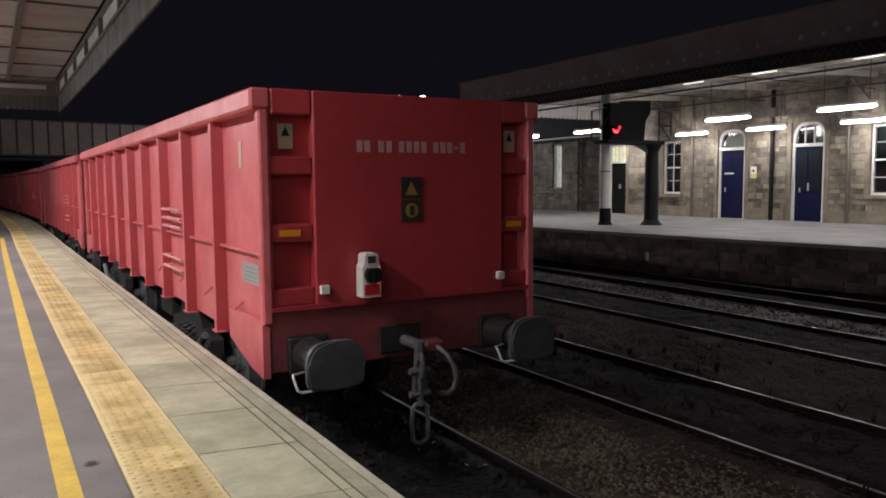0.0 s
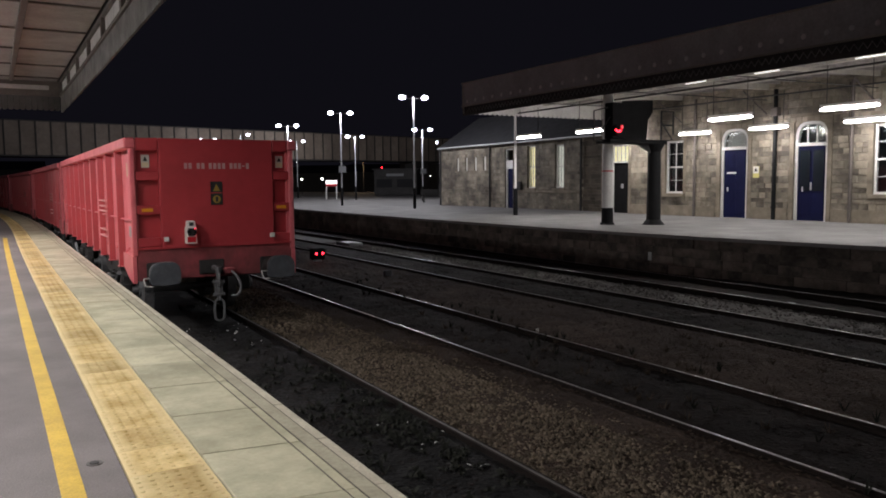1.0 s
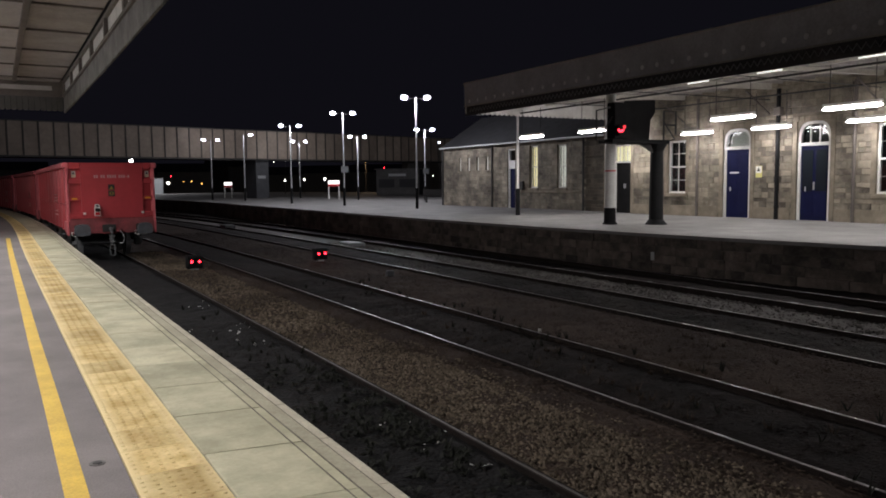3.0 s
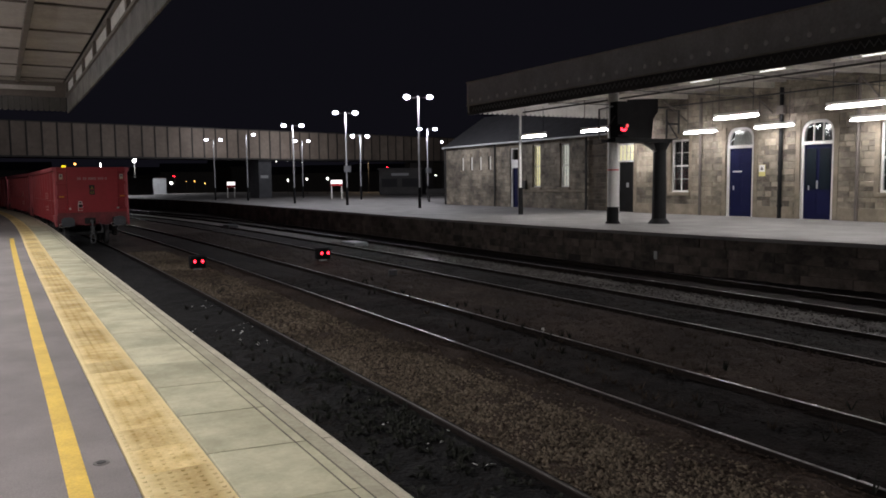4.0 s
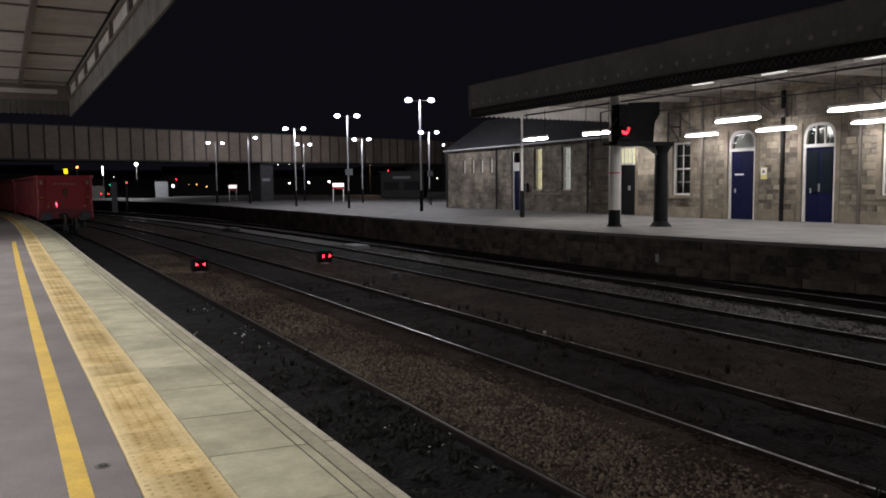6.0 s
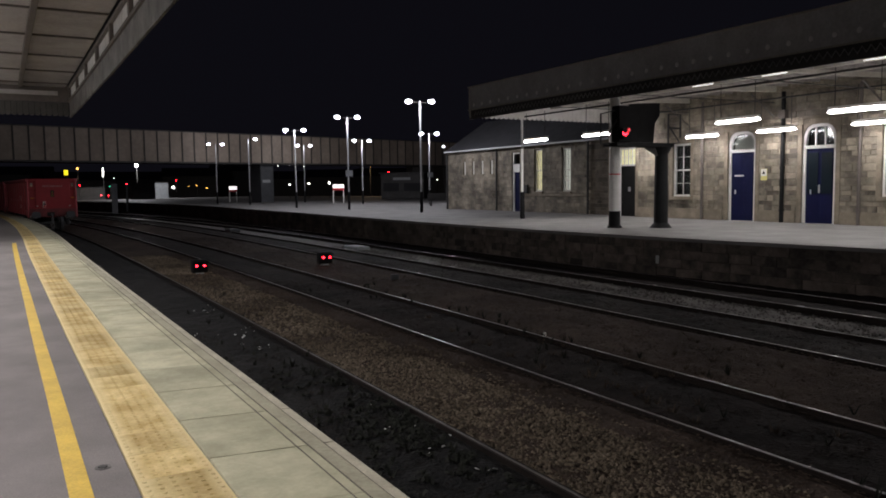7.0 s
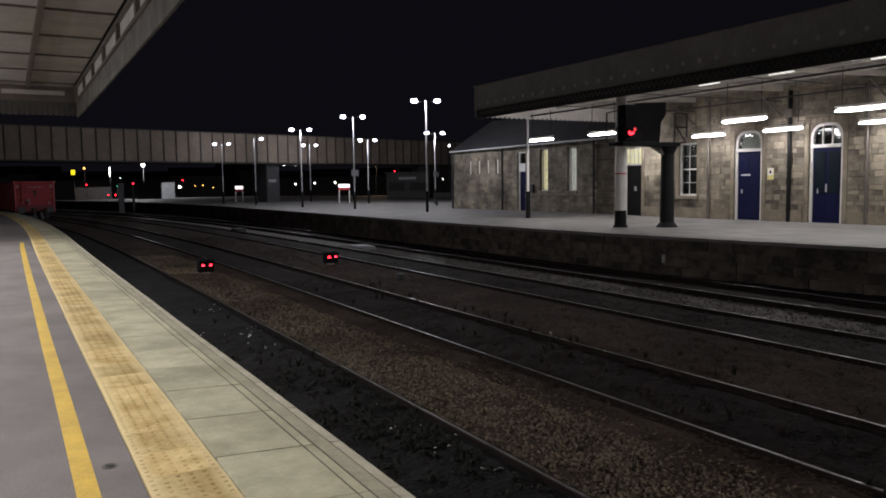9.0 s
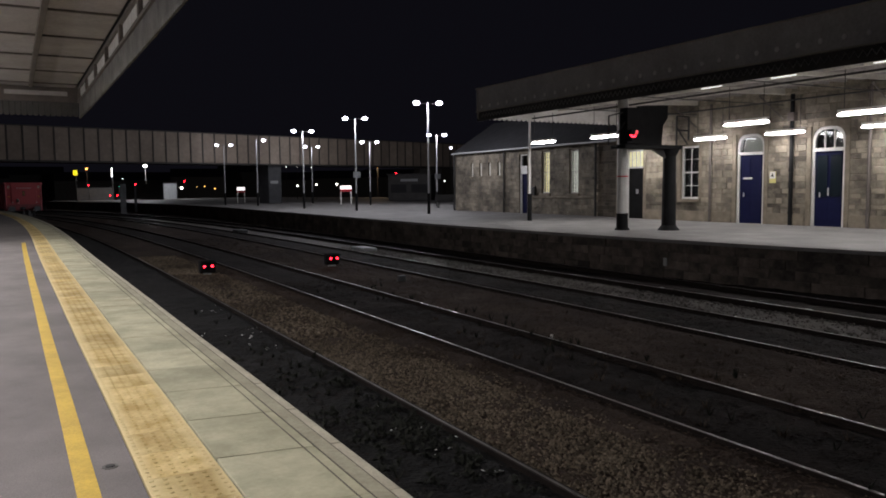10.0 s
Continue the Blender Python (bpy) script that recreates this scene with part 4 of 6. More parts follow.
def build_near_canopy():
    c = thing("canopy_near", Matrix.Identity(4), "old platform canopy with boarded ceiling and glazed edge band", "canopy", kind="structure")
    S0, S1, E = -14.0, 26.2, 0.30
    ceil = part("ceiling_near", sweep(bmesh.new(), [(-9, 4.48), (E - 0.12, 4.48), (E - 0.12, 4.56), (-9, 4.56)], S0, S1, 2), "ceiling_near")
    tagged(ceil, "stained pale boarded canopy ceiling", "ceiling", kind="structure")
    part("roof", sweep(bmesh.new(), [(-9, 4.6), (E, 4.6), (E, 4.7), (-9, 4.7)], S0, S1, 2), "slate", c)
    part("valance", sweep(bmesh.new(), [(E - 0.02, 3.68), (E + 0.02, 3.68), (E + 0.02, 4.05), (E - 0.02, 4.05)], S0, S1, 1), "valance", c, "weathered boarded valance")
    bm = bmesh.new()
    s = 2.0
    while s < S1:
        pts = [(s + 0.004, 3.69), (s + 0.146, 3.69)] + [(s + 0.075 + 0.071 * math.cos(a), 3.66 - 0.05 * math.sin(a)) for a in np.linspace(0, math.pi, 6)]
        p = []
        for lo in (E - 0.018, E + 0.018):
            p.append([bm.verts.new(at(u, lo, z)) for u, z in pts])
        bm.faces.new(p[0]), bm.faces.new(p[1][::-1])
        for i in range(len(pts)):
            j = (i + 1) % len(pts)
            bm.faces.new((p[0][j], p[0][i], p[1][i], p[1][j]))
        s += 0.15
    tagged(part("scallops", bm, "valance", c), "rounded valance board ends", kind="stuff")
    for z0, z1 in ((4.05, 4.11), (4.42, 4.50)):
        part("edge_rail", sweep(bmesh.new(), [(E - 0.06, z0), (E + 0.05, z0), (E + 0.05, z1), (E - 0.06, z1)], S0, S1, 1), "beam", c)
    s = 25.75
    k = 0
    while s > 2.0:
        # a bay: post, two panes, glazing bar
        part("post", boxed(-0.07, 0.05, -0.09, 0.09, 4.11, 4.42), "beam", c).matrix_local = place(s, E)
        part("pane", boxed(-0.006, 0.006, 0.12 - 2.4, -1.22, 4.115, 4.415), "pane_pale", c, "pale lit roof pane").matrix_local = place(s, E)
        part("pane", boxed(-0.006, 0.006, -1.18, -0.12, 4.115, 4.415), "pane_pale", c, "pale lit roof pane").matrix_local = place(s, E)
        part("cross_beam", boxed(-9.0, -0.13, -0.025, 0.025, 4.445, 4.478), "beam", c).matrix_local = place(s - 0.6, E)
        s -= 2.45
    part("long_beam", sweep(bmesh.new(), [(-0.99, 4.38), (-0.89, 4.38), (-0.89, 4.478), (-0.99, 4.478)], S0, 25.6, 1), "beam", c)
    # end of the canopy
    m = place(S1, 0, 0)
    part("end_beam", boxed(-9, E, -0.12, 0.0, 4.05, 4.6), "beam", c).matrix_local = m
    part("end_board", boxed(-1.6, E - 0.3, -0.45, -0.40, 4.2, 4.32), "ceiling_near", c).matrix_local = m
    bm = bmesh.new()
    for i in range(60):
        o = E - 0.15 * (i + 1)
        prism(bm, [(o + 0.004, 4.06), (o + 0.146, 4.06)] + [(o + 0.075 + 0.071 * math.cos(a), 3.70 - 0.06 * math.sin(a)) for a in np.linspace(0, math.pi, 6)], "y", -0.06, -0.03)
    tagged(part("end_valance", bm, "canopy_dark", c), "scalloped end valance").matrix_local = m
    for s, o, power in NEAR_TUBES:
        build_tube(s, o, 3.86, 0.5, group="tube lights over the near platform", lit="tube_near")
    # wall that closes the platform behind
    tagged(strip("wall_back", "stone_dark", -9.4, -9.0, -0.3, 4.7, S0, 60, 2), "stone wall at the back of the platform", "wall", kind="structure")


# ---------------------------------------------------------------- bridge
def build_bridge():
    a, d = Vector((-35.6, 62.5)), Vector((33.4, 30.5)).normalized()
    m = pose(a.x, a.y, 0, 0, 0, math.degrees(math.atan2(d.y, d.x)))
    b = thing("footbridge", m, "long footbridge clad in tan panels over the tracks", "bridge")
    part("deck", boxed(-34, 66, 0.12, 4.0, 3.95, 4.15), "bridge_dark", b)
    part("top_rail", boxed(-34, 66, -0.06, 0.10, 6.86, 6.96), "bridge_dark", b)
    part("bottom_rail", boxed(-34, 66, -0.06, 0.10, 3.92, 4.06), "bridge_dark", b)
    part("back_wall", boxed(-34, 66, 3.9, 4.0, 4.16, 6.8), "bridge_dark", b)
    pm = rm = None
    for k in range(-26, 52):
        x = k * 1.2 + 0.05
        if pm is None:
            p = part("panel", boxed(0.05, 1.15, 0.0, 0.05, 4.06, 6.86, bevel=0.01), "bridge", b)
            r = part("rib", boxed(-0.06, 0.06, -0.05, 0.09, 4.06, 6.86), "bridge_dark", b)
            pm, rm = p.data, r.data
        else:
            p, r = new("panel", pm), new("rib", rm)
            p.parent = r.parent = b
        p.matrix_local = r.matrix_local = Matrix.Translation((x, 0, 0))
    part("pier", boxed(24.2, 25.7, 0.6, 2.6, -1.4, 3.94, bevel=0.03), "grey_dark", b, "dark grey clad bridge pier")
    part("pier_label", boxed(24.4, 25.3, 0.58, 0.595, 2.05, 2.35), "plate_grey", b)
    part("pier", boxed(46.5, 48.5, 0.6, 2.6, -1.4, 3.94, bevel=0.03), "bridge_dark", b)
    part("pier", boxed(-14, -12, 0.6, 2.6, -1.4, 3.94, bevel=0.03), "bridge_dark", b)


# ---------------------------------------------------------------- lamp columns
def build_lamps():
    for k, (s, o, h, power) in enumerate(LAMPS):
        single = k == 3
        l = thing("lamp_column", place(s, o, 0) @ pose(0, 0, 0, 0, 0, -20), "galvanised platform lamp column with a single lit head" if single else "galvanised twin-headed platform lamp column with black base", "lamp post", "lamp columns on the far platform")
        part("base", rodded((0, 0, 0), (0, 0, 1.15), 0.085, 12), "black", l, "black painted base")
        part("column", rodded((0, 0, 1.15), (0, 0, h + 0.02), 0.05, 12, 0.036), "galv", l)
        part("arm", rodded((0 if single else -0.5, 0, h - 0.05), (0.5, 0, h - 0.05), 0.014, 8), "iron", l)
        for x in ((0.62,) if single else (-0.64, 0.64)):
            bm = bmesh.new()
            bmesh.ops.create_uvsphere(bm, u_segments=14, v_segments=8, radius=0.19, matrix=Matrix.Translation((x, 0, h)) @ Matrix.Diagonal((1, 0.8, 0.62, 1)))
            part("lamp_head", bm, "head", l, "lit white lamp head", smooth=True)
    # plain post standing beyond the canopy's end
    p = thing("platform_post", place(27.6, 17.85, 0), "slim grey post with thick black base", "post")
    part("base", rodded((0, 0, 0), (0, 0, 1.15), 0.10, 12), "black", p)
    part("shaft", rodded((0, 0, 1.15), (0, 0, 4.7), 0.055, 12, 0.05), "white", p)
    # bodies of the added columns, out of view
    for s, o, h, power in NEAR_LAMPS:
        l = thing("lamp_column", place(s, o, 0), "added galvanised single-headed lamp column out of view on the near platform", "lamp post", "lamp columns on the near platform")
        part("column", rodded((0, 0, 0), (0, 0, h), 0.085, 12, 0.06), "galv", l)
        part("lamp_head", boxed(-0.3, 0.3, -0.15, 0.15, h, h + 0.12, bevel=0.03), "head", l)
    for s, o in ((46.4, 18.5), (52.5, 28.8)):
        sp = thing("column_sign", place(s, o, 2.35), "small grey sign fixed to a lamp column", "sign")
        part("plate", boxed(-0.26, 0.26, -0.14, -0.11, -0.2, 0.2), "grey_box", sp)

# ---------------------------------------------------------------- box wagons
LEN, PITCH, HW = 13.0, 14.2, 1.265
CENTRE = 1.49


def wagon_pose(s):
    a, b = at(s + 2.2, CENTRE), at(s + LEN - 2.2, CENTRE)
    d = (b - a).normalized()
    o = a - 2.2 * d
    return pose(o.x, o.y, RAIL, 0, 0, math.degrees(math.atan2(-d.x, d.y)))


def build_wagon():
    K = -RAIL

    def wb(x0, x1, y0, y1, z0, z1, bevel=0.0):
        return boxed(x0, x1, y0, y1, z0 + K, z1 + K, bevel=bevel)

    w = thing("box_wagon", wagon_pose(6.5), "red open box wagon with ribbed steel sides and grimy underframe", "railway wagon", "wagons of the train")
    part("floor", wb(-1.13, 1.13, 0.1, LEN - 0.1, 0.16, 0.24), "wagon_grime", w)
    ribs = [6.5 + 1.27 * k for k in range(-4, 5)]
    part("air_tank", rodded((0.5, 5.6, -0.22 + K), (0.5, 7.4, -0.22 + K), 0.2, 14), "iron", w, "grimy air tank")
    part("brake_rigging", boxed(-0.95, -0.4, 5.2, 6.0, -0.38 + K, -0.05 + K, bevel=0.02), "iron", w)
    part("centre_sill", boxed(-0.25, 0.25, 0.2, LEN - 0.2, -0.06 + K, 0.155 + K), "wagon_grime", w)
    for sx in (-1, 1):
        x = sx * 1.168
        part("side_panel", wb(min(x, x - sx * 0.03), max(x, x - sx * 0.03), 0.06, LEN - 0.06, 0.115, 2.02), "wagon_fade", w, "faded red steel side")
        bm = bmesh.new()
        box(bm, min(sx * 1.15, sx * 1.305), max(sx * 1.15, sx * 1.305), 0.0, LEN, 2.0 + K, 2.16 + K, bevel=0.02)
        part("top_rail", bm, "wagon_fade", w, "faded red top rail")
        for y in ribs:
            bm = bmesh.new()
            p = [(sx * 1.169, y - 0.075), (sx * 1.169, y + 0.075), (sx * HW, y + 0.042), (sx * HW, y - 0.042)]
            prism(bm, p, "z", 0.10 + K, 1.998 + K)
            # foot of the rib
            box(bm, min(sx * 1.14, sx * 1.28), max(sx * 1.14, sx * 1.28), y - 0.085, y + 0.085, 0.085 + K, 0.10 + K)
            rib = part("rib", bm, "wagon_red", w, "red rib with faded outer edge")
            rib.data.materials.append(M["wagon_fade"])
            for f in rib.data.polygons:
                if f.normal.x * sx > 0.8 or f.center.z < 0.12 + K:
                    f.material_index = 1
        for i, (a, c) in enumerate(zip([0.03] + ribs, ribs + [LEN - 0.03])):
            part("side_ledge", wb(min(sx * 1.169, sx * 1.225), max(sx * 1.169, sx * 1.225), a + 0.085, c - 0.085, 0.885, 0.905), "wagon_fade", w)
        for y0, y1 in ((0.0, 0.10), (LEN - 0.10, LEN)):
            part("corner_post", wb(min(sx * 1.169, sx * 1.245), max(sx * 1.169, sx * 1.245), y0, y1, 0.36, 1.998, bevel=0.014), "wagon_fade", w)
        # lower end plates and the sole bar
        for y0, y1, yc in ((0.02, 0.98, 0.3), (LEN - 0.98, LEN - 0.02, LEN - 0.3)):
            e = y0 if y0 < 1 else y1
            f = y1 if y0 < 1 else y0
            bm = bmesh.new()
            prism(bm, [(e, 0.36 + K), (e, -0.06 + K), (e + (f - e) * 0.35, -0.03 + K), (f, 0.12 + K), (f, 0.36 + K)], "x", min(sx * 1.195, sx * 1.25), max(sx * 1.195, sx * 1.25))
            part("end_skirt", bm, "wagon_fade", w)
        part("sole_bar", wb(min(sx * 0.62, sx * 0.74), max(sx * 0.62, sx * 0.74), 0.3, LEN - 0.3, 0.0, 0.158), "wagon_grime", w)
        # steps on the side near one end of each side
        y = (ribs[1] + ribs[2]) / 2 if sx < 0 else (ribs[6] + ribs[7]) / 2
        for z in (0.50, 0.62, 0.97, 1.06, 1.16):
            bm = bmesh.new()
            rod(bm, (sx * 1.262, y - 0.5, z + K), (sx * 1.262, y + 0.5, z + K), 0.017, 6)
            for q in (-0.5, 0.5):
                rod(bm, (sx * 1.17, y + q, z + K), (sx * 1.262, y + q, z + K), 0.014, 6)
            part("side_step", bm, "wagon_pale", w, "pale worn step rung")
        # hooks under the ribs, notice plates
        for y in (0.8, 1.9, 3.1, 4.4):
            part("tie_hook", rodded((sx * 1.175, y, 0.44 + K), (sx * 1.22, y + 0.10, 0.36 + K), 0.013, 6), "wagon_fade", w)
        part("data_plate", wb(min(sx * 1.17, sx * 1.175), max(sx * 1.17, sx * 1.175), 0.34, 0.80, 0.62, 0.79), "plate_grey", w, "grey data plate with worn rows")
        for k in range(4):
            part("plate_row", wb(min(sx * 1.1755, sx * 1.177), max(sx * 1.1755, sx * 1.177), 0.38, 0.76 - 0.07 * (k % 2), 0.638 + 0.036 * k, 0.648 + 0.036 * k), "plate_row", w)
        part("side_notice", wb(min(sx * 1.17, sx * 1.174), max(sx * 1.17, sx * 1.174), 0.74, 0.81, 1.58, 1.80), "plate_cream", w, "pale warning notice")
        part("side_lettering", wb(min(sx * (HW + 0.001), sx * (HW + 0.004)), max(sx * (HW + 0.001), sx * (HW + 0.004)), ribs[4] - 0.03, ribs[4] + 0.03, 1.1, 1.7), "lettering", w)
    for y, sy in ((0.0, 1), (LEN, -1)):
        def eb(x0, x1, d0, d1, z0, z1, bevel=0.0):
            return wb(x0, x1, min(y + sy * d0, y + sy * d1), max(y + sy * d0, y + sy * d1), z0, z1, bevel)
        part("end_rim", eb(-1.148, -0.834, 0.004, 0.14, 1.965, 2.16, 0.014), "wagon_red", w)
        part("end_rim", eb(0.904, 1.148, 0.004, 0.14, 1.965, 2.16, 0.014), "wagon_red", w)
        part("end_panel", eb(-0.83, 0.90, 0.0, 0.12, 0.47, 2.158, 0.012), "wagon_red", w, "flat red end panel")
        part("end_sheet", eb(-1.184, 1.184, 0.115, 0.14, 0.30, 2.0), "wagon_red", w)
        for x0, x1 in ((-1.184, -0.832), (0.902, 1.184)):
            for z0, z1 in ((0.49, 0.63), (0.99, 1.13), (1.51, 1.65)):
                part("end_step", eb(x0, x1, 0.02, 0.114, z0, z1, 0.012), "wagon_red", w)
            part("placard", eb((x0 + x1) / 2 - 0.058, (x0 + x1) / 2 + 0.058, 0.105, 0.1145, 1.71, 1.905), "placard", w, "pale warning placard")
            part("placard_text", eb((x0 + x1) / 2 - 0.05, (x0 + x1) / 2 + 0.05, 0.102, 0.1045, 1.72, 1.79), "plate_cream", w)
            part("placard_mark", prism(bmesh.new(), [((x0 + x1) / 2 - 0.033, 1.81 + K), ((x0 + x1) / 2 + 0.033, 1.81 + K), ((x0 + x1) / 2, 1.885 + K)], "y", min(y + sy * 0.101, y + sy * 0.1045), max(y + sy * 0.101, y + sy * 0.1045)), "iron", w)
            part("amber_reflector", eb((x0 + x1) / 2 - 0.09, (x0 + x1) / 2 + 0.07, 0.010, 0.0195, 1.035, 1.085), "reflector", w, "amber reflector strip")
        # vehicle lettering as bars
        for x in [-0.448, -0.382, -0.261, -0.191] + [-0.08 + 0.068 * k for k in range(4)] + [0.239 + 0.066 * k for k in range(3)] + [0.495]:
            part("lettering_bar", eb(x * sy - 0.023, x * sy + 0.023, -0.004, -0.0005, 1.69, 1.782), "lettering", w)
        part("lettering_bar", eb(0.432 * sy - 0.018, 0.432 * sy + 0.018, -0.004, -0.0005, 1.725, 1.745), "lettering", w)
        for z0, z1, mat in ((1.32, 1.49, "iron"), (1.12, 1.30, "iron")):
            part("sign_plate", eb(-0.09, 0.09, -0.012, -0.0005, z0, z1), mat, w, "dark plate with yellow symbol")
        part("sign_symbol", prism(bmesh.new(), [(-0.055, 1.34 + K), (0.055, 1.34 + K), (0.0, 1.45 + K)], "y", min(y - sy * 0.016, y - sy * 0.0125), max(y - sy * 0.016, y - sy * 0.0125)), "sign_ochre", w)
        bm = bmesh.new()
        bmesh.ops.create_cone(bm, cap_ends=True, segments=14, radius1=0.06, radius2=0.06, depth=0.004, matrix=Matrix.Translation((0.0, y - sy * 0.0148, 1.21 + K)) @ pose(0, 0, 0, 90))
        part("sign_symbol", bm, "sign_ochre", w)
        part("symbol_mark", eb(-0.02, 0.02, -0.021, -0.0172, 1.17, 1.25), "iron", w)
        for x in (-0.77, 0.86):
            part("lamp_bracket", eb(x - 0.035, x + 0.035, -0.05, 0.0, 0.57, 0.64, 0.006), "plate_white", w, "pale lamp bracket")
        # headstock and draw gear
        part("headstock", eb(-1.19, 1.19, 0.03, 0.15, -0.03, 0.465, 0.012), "wagon_grime", w, "grimy red headstock beam")
        part("headstock_lip", eb(-1.18, 1.18, -0.005, 0.03, 0.455, 0.49), "wagon_red", w)
        for x in (-0.90 * sy if sy > 0 else 0.85, 0.82 if sy > 0 else -0.85):
            bm = bmesh.new()
            box(bm, x - 0.165, x + 0.165, min(y - sy * 0.0, y + sy * 0.03), max(y - sy * 0.0, y + sy * 0.03), -0.05 + K, 0.25 + K, bevel=0.02)
            rod(bm, (x, y, 0.10 + K), (x, y - sy * 0.30, 0.10 + K), 0.135, 14)
            rod(bm, (x, y - sy * 0.30, 0.10 + K), (x, y - sy * 0.52, 0.10 + K), 0.10, 14)
            bf = part("buffer", bm, "iron", w, "grimy steel buffer")
            # head: flat plate with bowed top
            bm = bmesh.new()
            pts = [(x + 0.218 * math.copysign(abs(math.cos(a)) ** (0.3 if math.sin(a) < 0 else 0.62), math.cos(a)), 0.13 + K + 0.178 * math.copysign(abs(math.sin(a)) ** (0.35 if math.sin(a) < 0 else 0.9), math.sin(a))) for a in np.linspace(0, 2 * math.pi, 25)[:-1]]
            prism(bm, pts, "y", min(y - sy * 0.52, y - sy * 0.585), max(y - sy * 0.52, y - sy * 0.585))
            bmesh.ops.bevel(bm, geom=[e for e in bm.edges if all(abs(v.co.y - (y - sy * 0.585)) < 1e-4 for v in e.verts)], offset=0.018, segments=2, affect="EDGES")
            part("buffer_head", bm, "buffer", bf, "dark greased buffer head")
            bm = bmesh.new()
            r = [(x - 0.10, y - sy * 0.28, 0.04 + K), (x - 0.27, y - sy * 0.42, 0.06 + K), (x - 0.285, y - sy * 0.47, 0.045 + K), (x - 0.265, y - sy * 0.50, -0.04 + K), (x - 0.235, y - sy * 0.50, -0.058 + K), (x + 0.06, y - sy * 0.50, -0.05 + K)]
            tube(bm, r, 0.010, 6)
            part("shunter_handrail", bm, "plate_white", w, "pale bent handrail")
        part("hook_plate", eb(-0.19, 0.19, 0.005, 0.03, 0.02, 0.25, 0.01), "iron", w)
        bm = bmesh.new()
        rod(bm, (0.03, y, 0.12 + K), (0.03, y - sy * 0.27, 0.12 + K), 0.045, 10)
        rod(bm, (0.03, y - sy * 0.26, 0.16 + K), (0.03, y - sy * 0.26, 0.0 + K), 0.05, 8, 0.035)
        part("draw_hook", bm, "steel_dirty", w)

        def link(zt, zb, half, turn):
            bm = bmesh.new()
            n = 12
            pts = []
            for i in range(n):
                a = 2 * math.pi * i / n
                u, v = half * math.cos(a), (zt - zb - 2 * half) / 2 * (1 if math.sin(a) > 0.01 else -1 if math.sin(a) < -0.01 else 0) + half * math.sin(a)
                z = (zt + zb) / 2 + v + K
                pts.append(Vector((0.03 + (u if turn else 0), y - sy * 0.26 + (0 if turn else u), z)))
            tube(bm, pts, 0.019, 6, closed=True)
            part("chain_link", bm, "steel_dirty", w)
        link(0.06, -0.16, 0.055, False)
        bm = bmesh.new()
        for q in (-0.045, 0.045):
            rod(bm, (0.03 + q, y - sy * 0.26, -0.06 + K), (0.03 + q, y - sy * 0.26, -0.30 + K), 0.020, 8)
        rod(bm, (0.03, y - sy * 0.26, -0.10 + K), (0.03, y - sy * 0.26, -0.38 + K), 0.030, 10)
        for q in (-0.09, -0.28):
            rod(bm, (-0.055, y - sy * 0.26, q + K), (0.115, y - sy * 0.26, q + K), 0.030, 8)
        part("screw_coupling", bm, "steel_dirty", w)
        link(-0.36, -0.70, 0.075, True)
        # brake hose
        bm = bmesh.new()
        tube(bm, [(0.27, y - sy * 0.10, 0.06 + K), (0.33, y - sy * 0.18, -0.01 + K), (0.365, y - sy * 0.24, -0.11 + K), (0.37, y - sy * 0.26, -0.20 + K), (0.35, y - sy * 0.26, -0.28 + K), (0.30, y - sy * 0.25, -0.325 + K), (0.23, y - sy * 0.22, -0.32 + K)], 0.021, 8)
        part("brake_hose", bm, "steel_dirty", w, "grey bent brake hose", smooth=True)
        part("hose_cock", eb(0.17, 0.34, -0.12, 0.03, 0.0, 0.11, 0.02), "wagon_grime", w)
        # bogie
        yb = y + sy * 3.4
        bm = bmesh.new()
        box(bm, -0.55, 0.55, yb - 0.3, yb + 0.3, -0.38 + K, -0.02 + K, bevel=0.02)
        bg = part("bogie", bm, "iron", w, "grimy bogie with cast side frames")
        for sx in (-1, 1):
            bm = bmesh.new()
            p = [(yb - 1.02, -0.36 + K), (yb - 1.0, -0.20 + K), (yb - 0.62, -0.13 + K), (yb - 0.42, 0.06 + K), (yb + 0.42, 0.06 + K), (yb + 0.62, -0.13 + K), (yb + 1.0, -0.20 + K), (yb + 1.02, -0.36 + K), (yb + 0.62, -0.34 + K), (yb + 0.42, -0.52 + K), (yb - 0.42, -0.52 + K), (yb - 0.62, -0.34 + K)]
            prism(bm, p, "x", min(sx * 0.96, sx * 1.08), max(sx * 0.96, sx * 1.08))
            part("side_frame", bm, "iron", bg)
            for q in (-0.9, 0.9):
                part("axle_box", boxed(min(sx * 0.95, sx * 1.16), max(sx * 0.95, sx * 1.16), yb + q - 0.13, yb + q + 0.13, 0.32, 0.60, bevel=0.04), "iron", bg)
                part("axle_cap", rodded((sx * 1.16, yb + q, 0.45), (sx * 1.2, yb + q, 0.45), 0.09, 12), "steel_dirty", bg)
            for q in (-0.2, 0.0, 0.2):
                bm = bmesh.new()
                tube(bm, [(sx * 1.13 + 0.055 * math.cos(a), yb + q + 0.055 * math.sin(a), -0.46 + K + 0.30 * a / 25.2) for a in np.linspace(0, 25.2, 33)], 0.014, 5)
                part("spring", bm, "iron", bg, "coil spring")
            # damper and brake gear hung outside the frame
            part("damper", rodded((sx * 1.16, yb - sy * 1.05, -0.12 + K), (sx * 1.16, yb - sy * 0.55, -0.42 + K), 0.04, 10), "steel_dirty", bg)
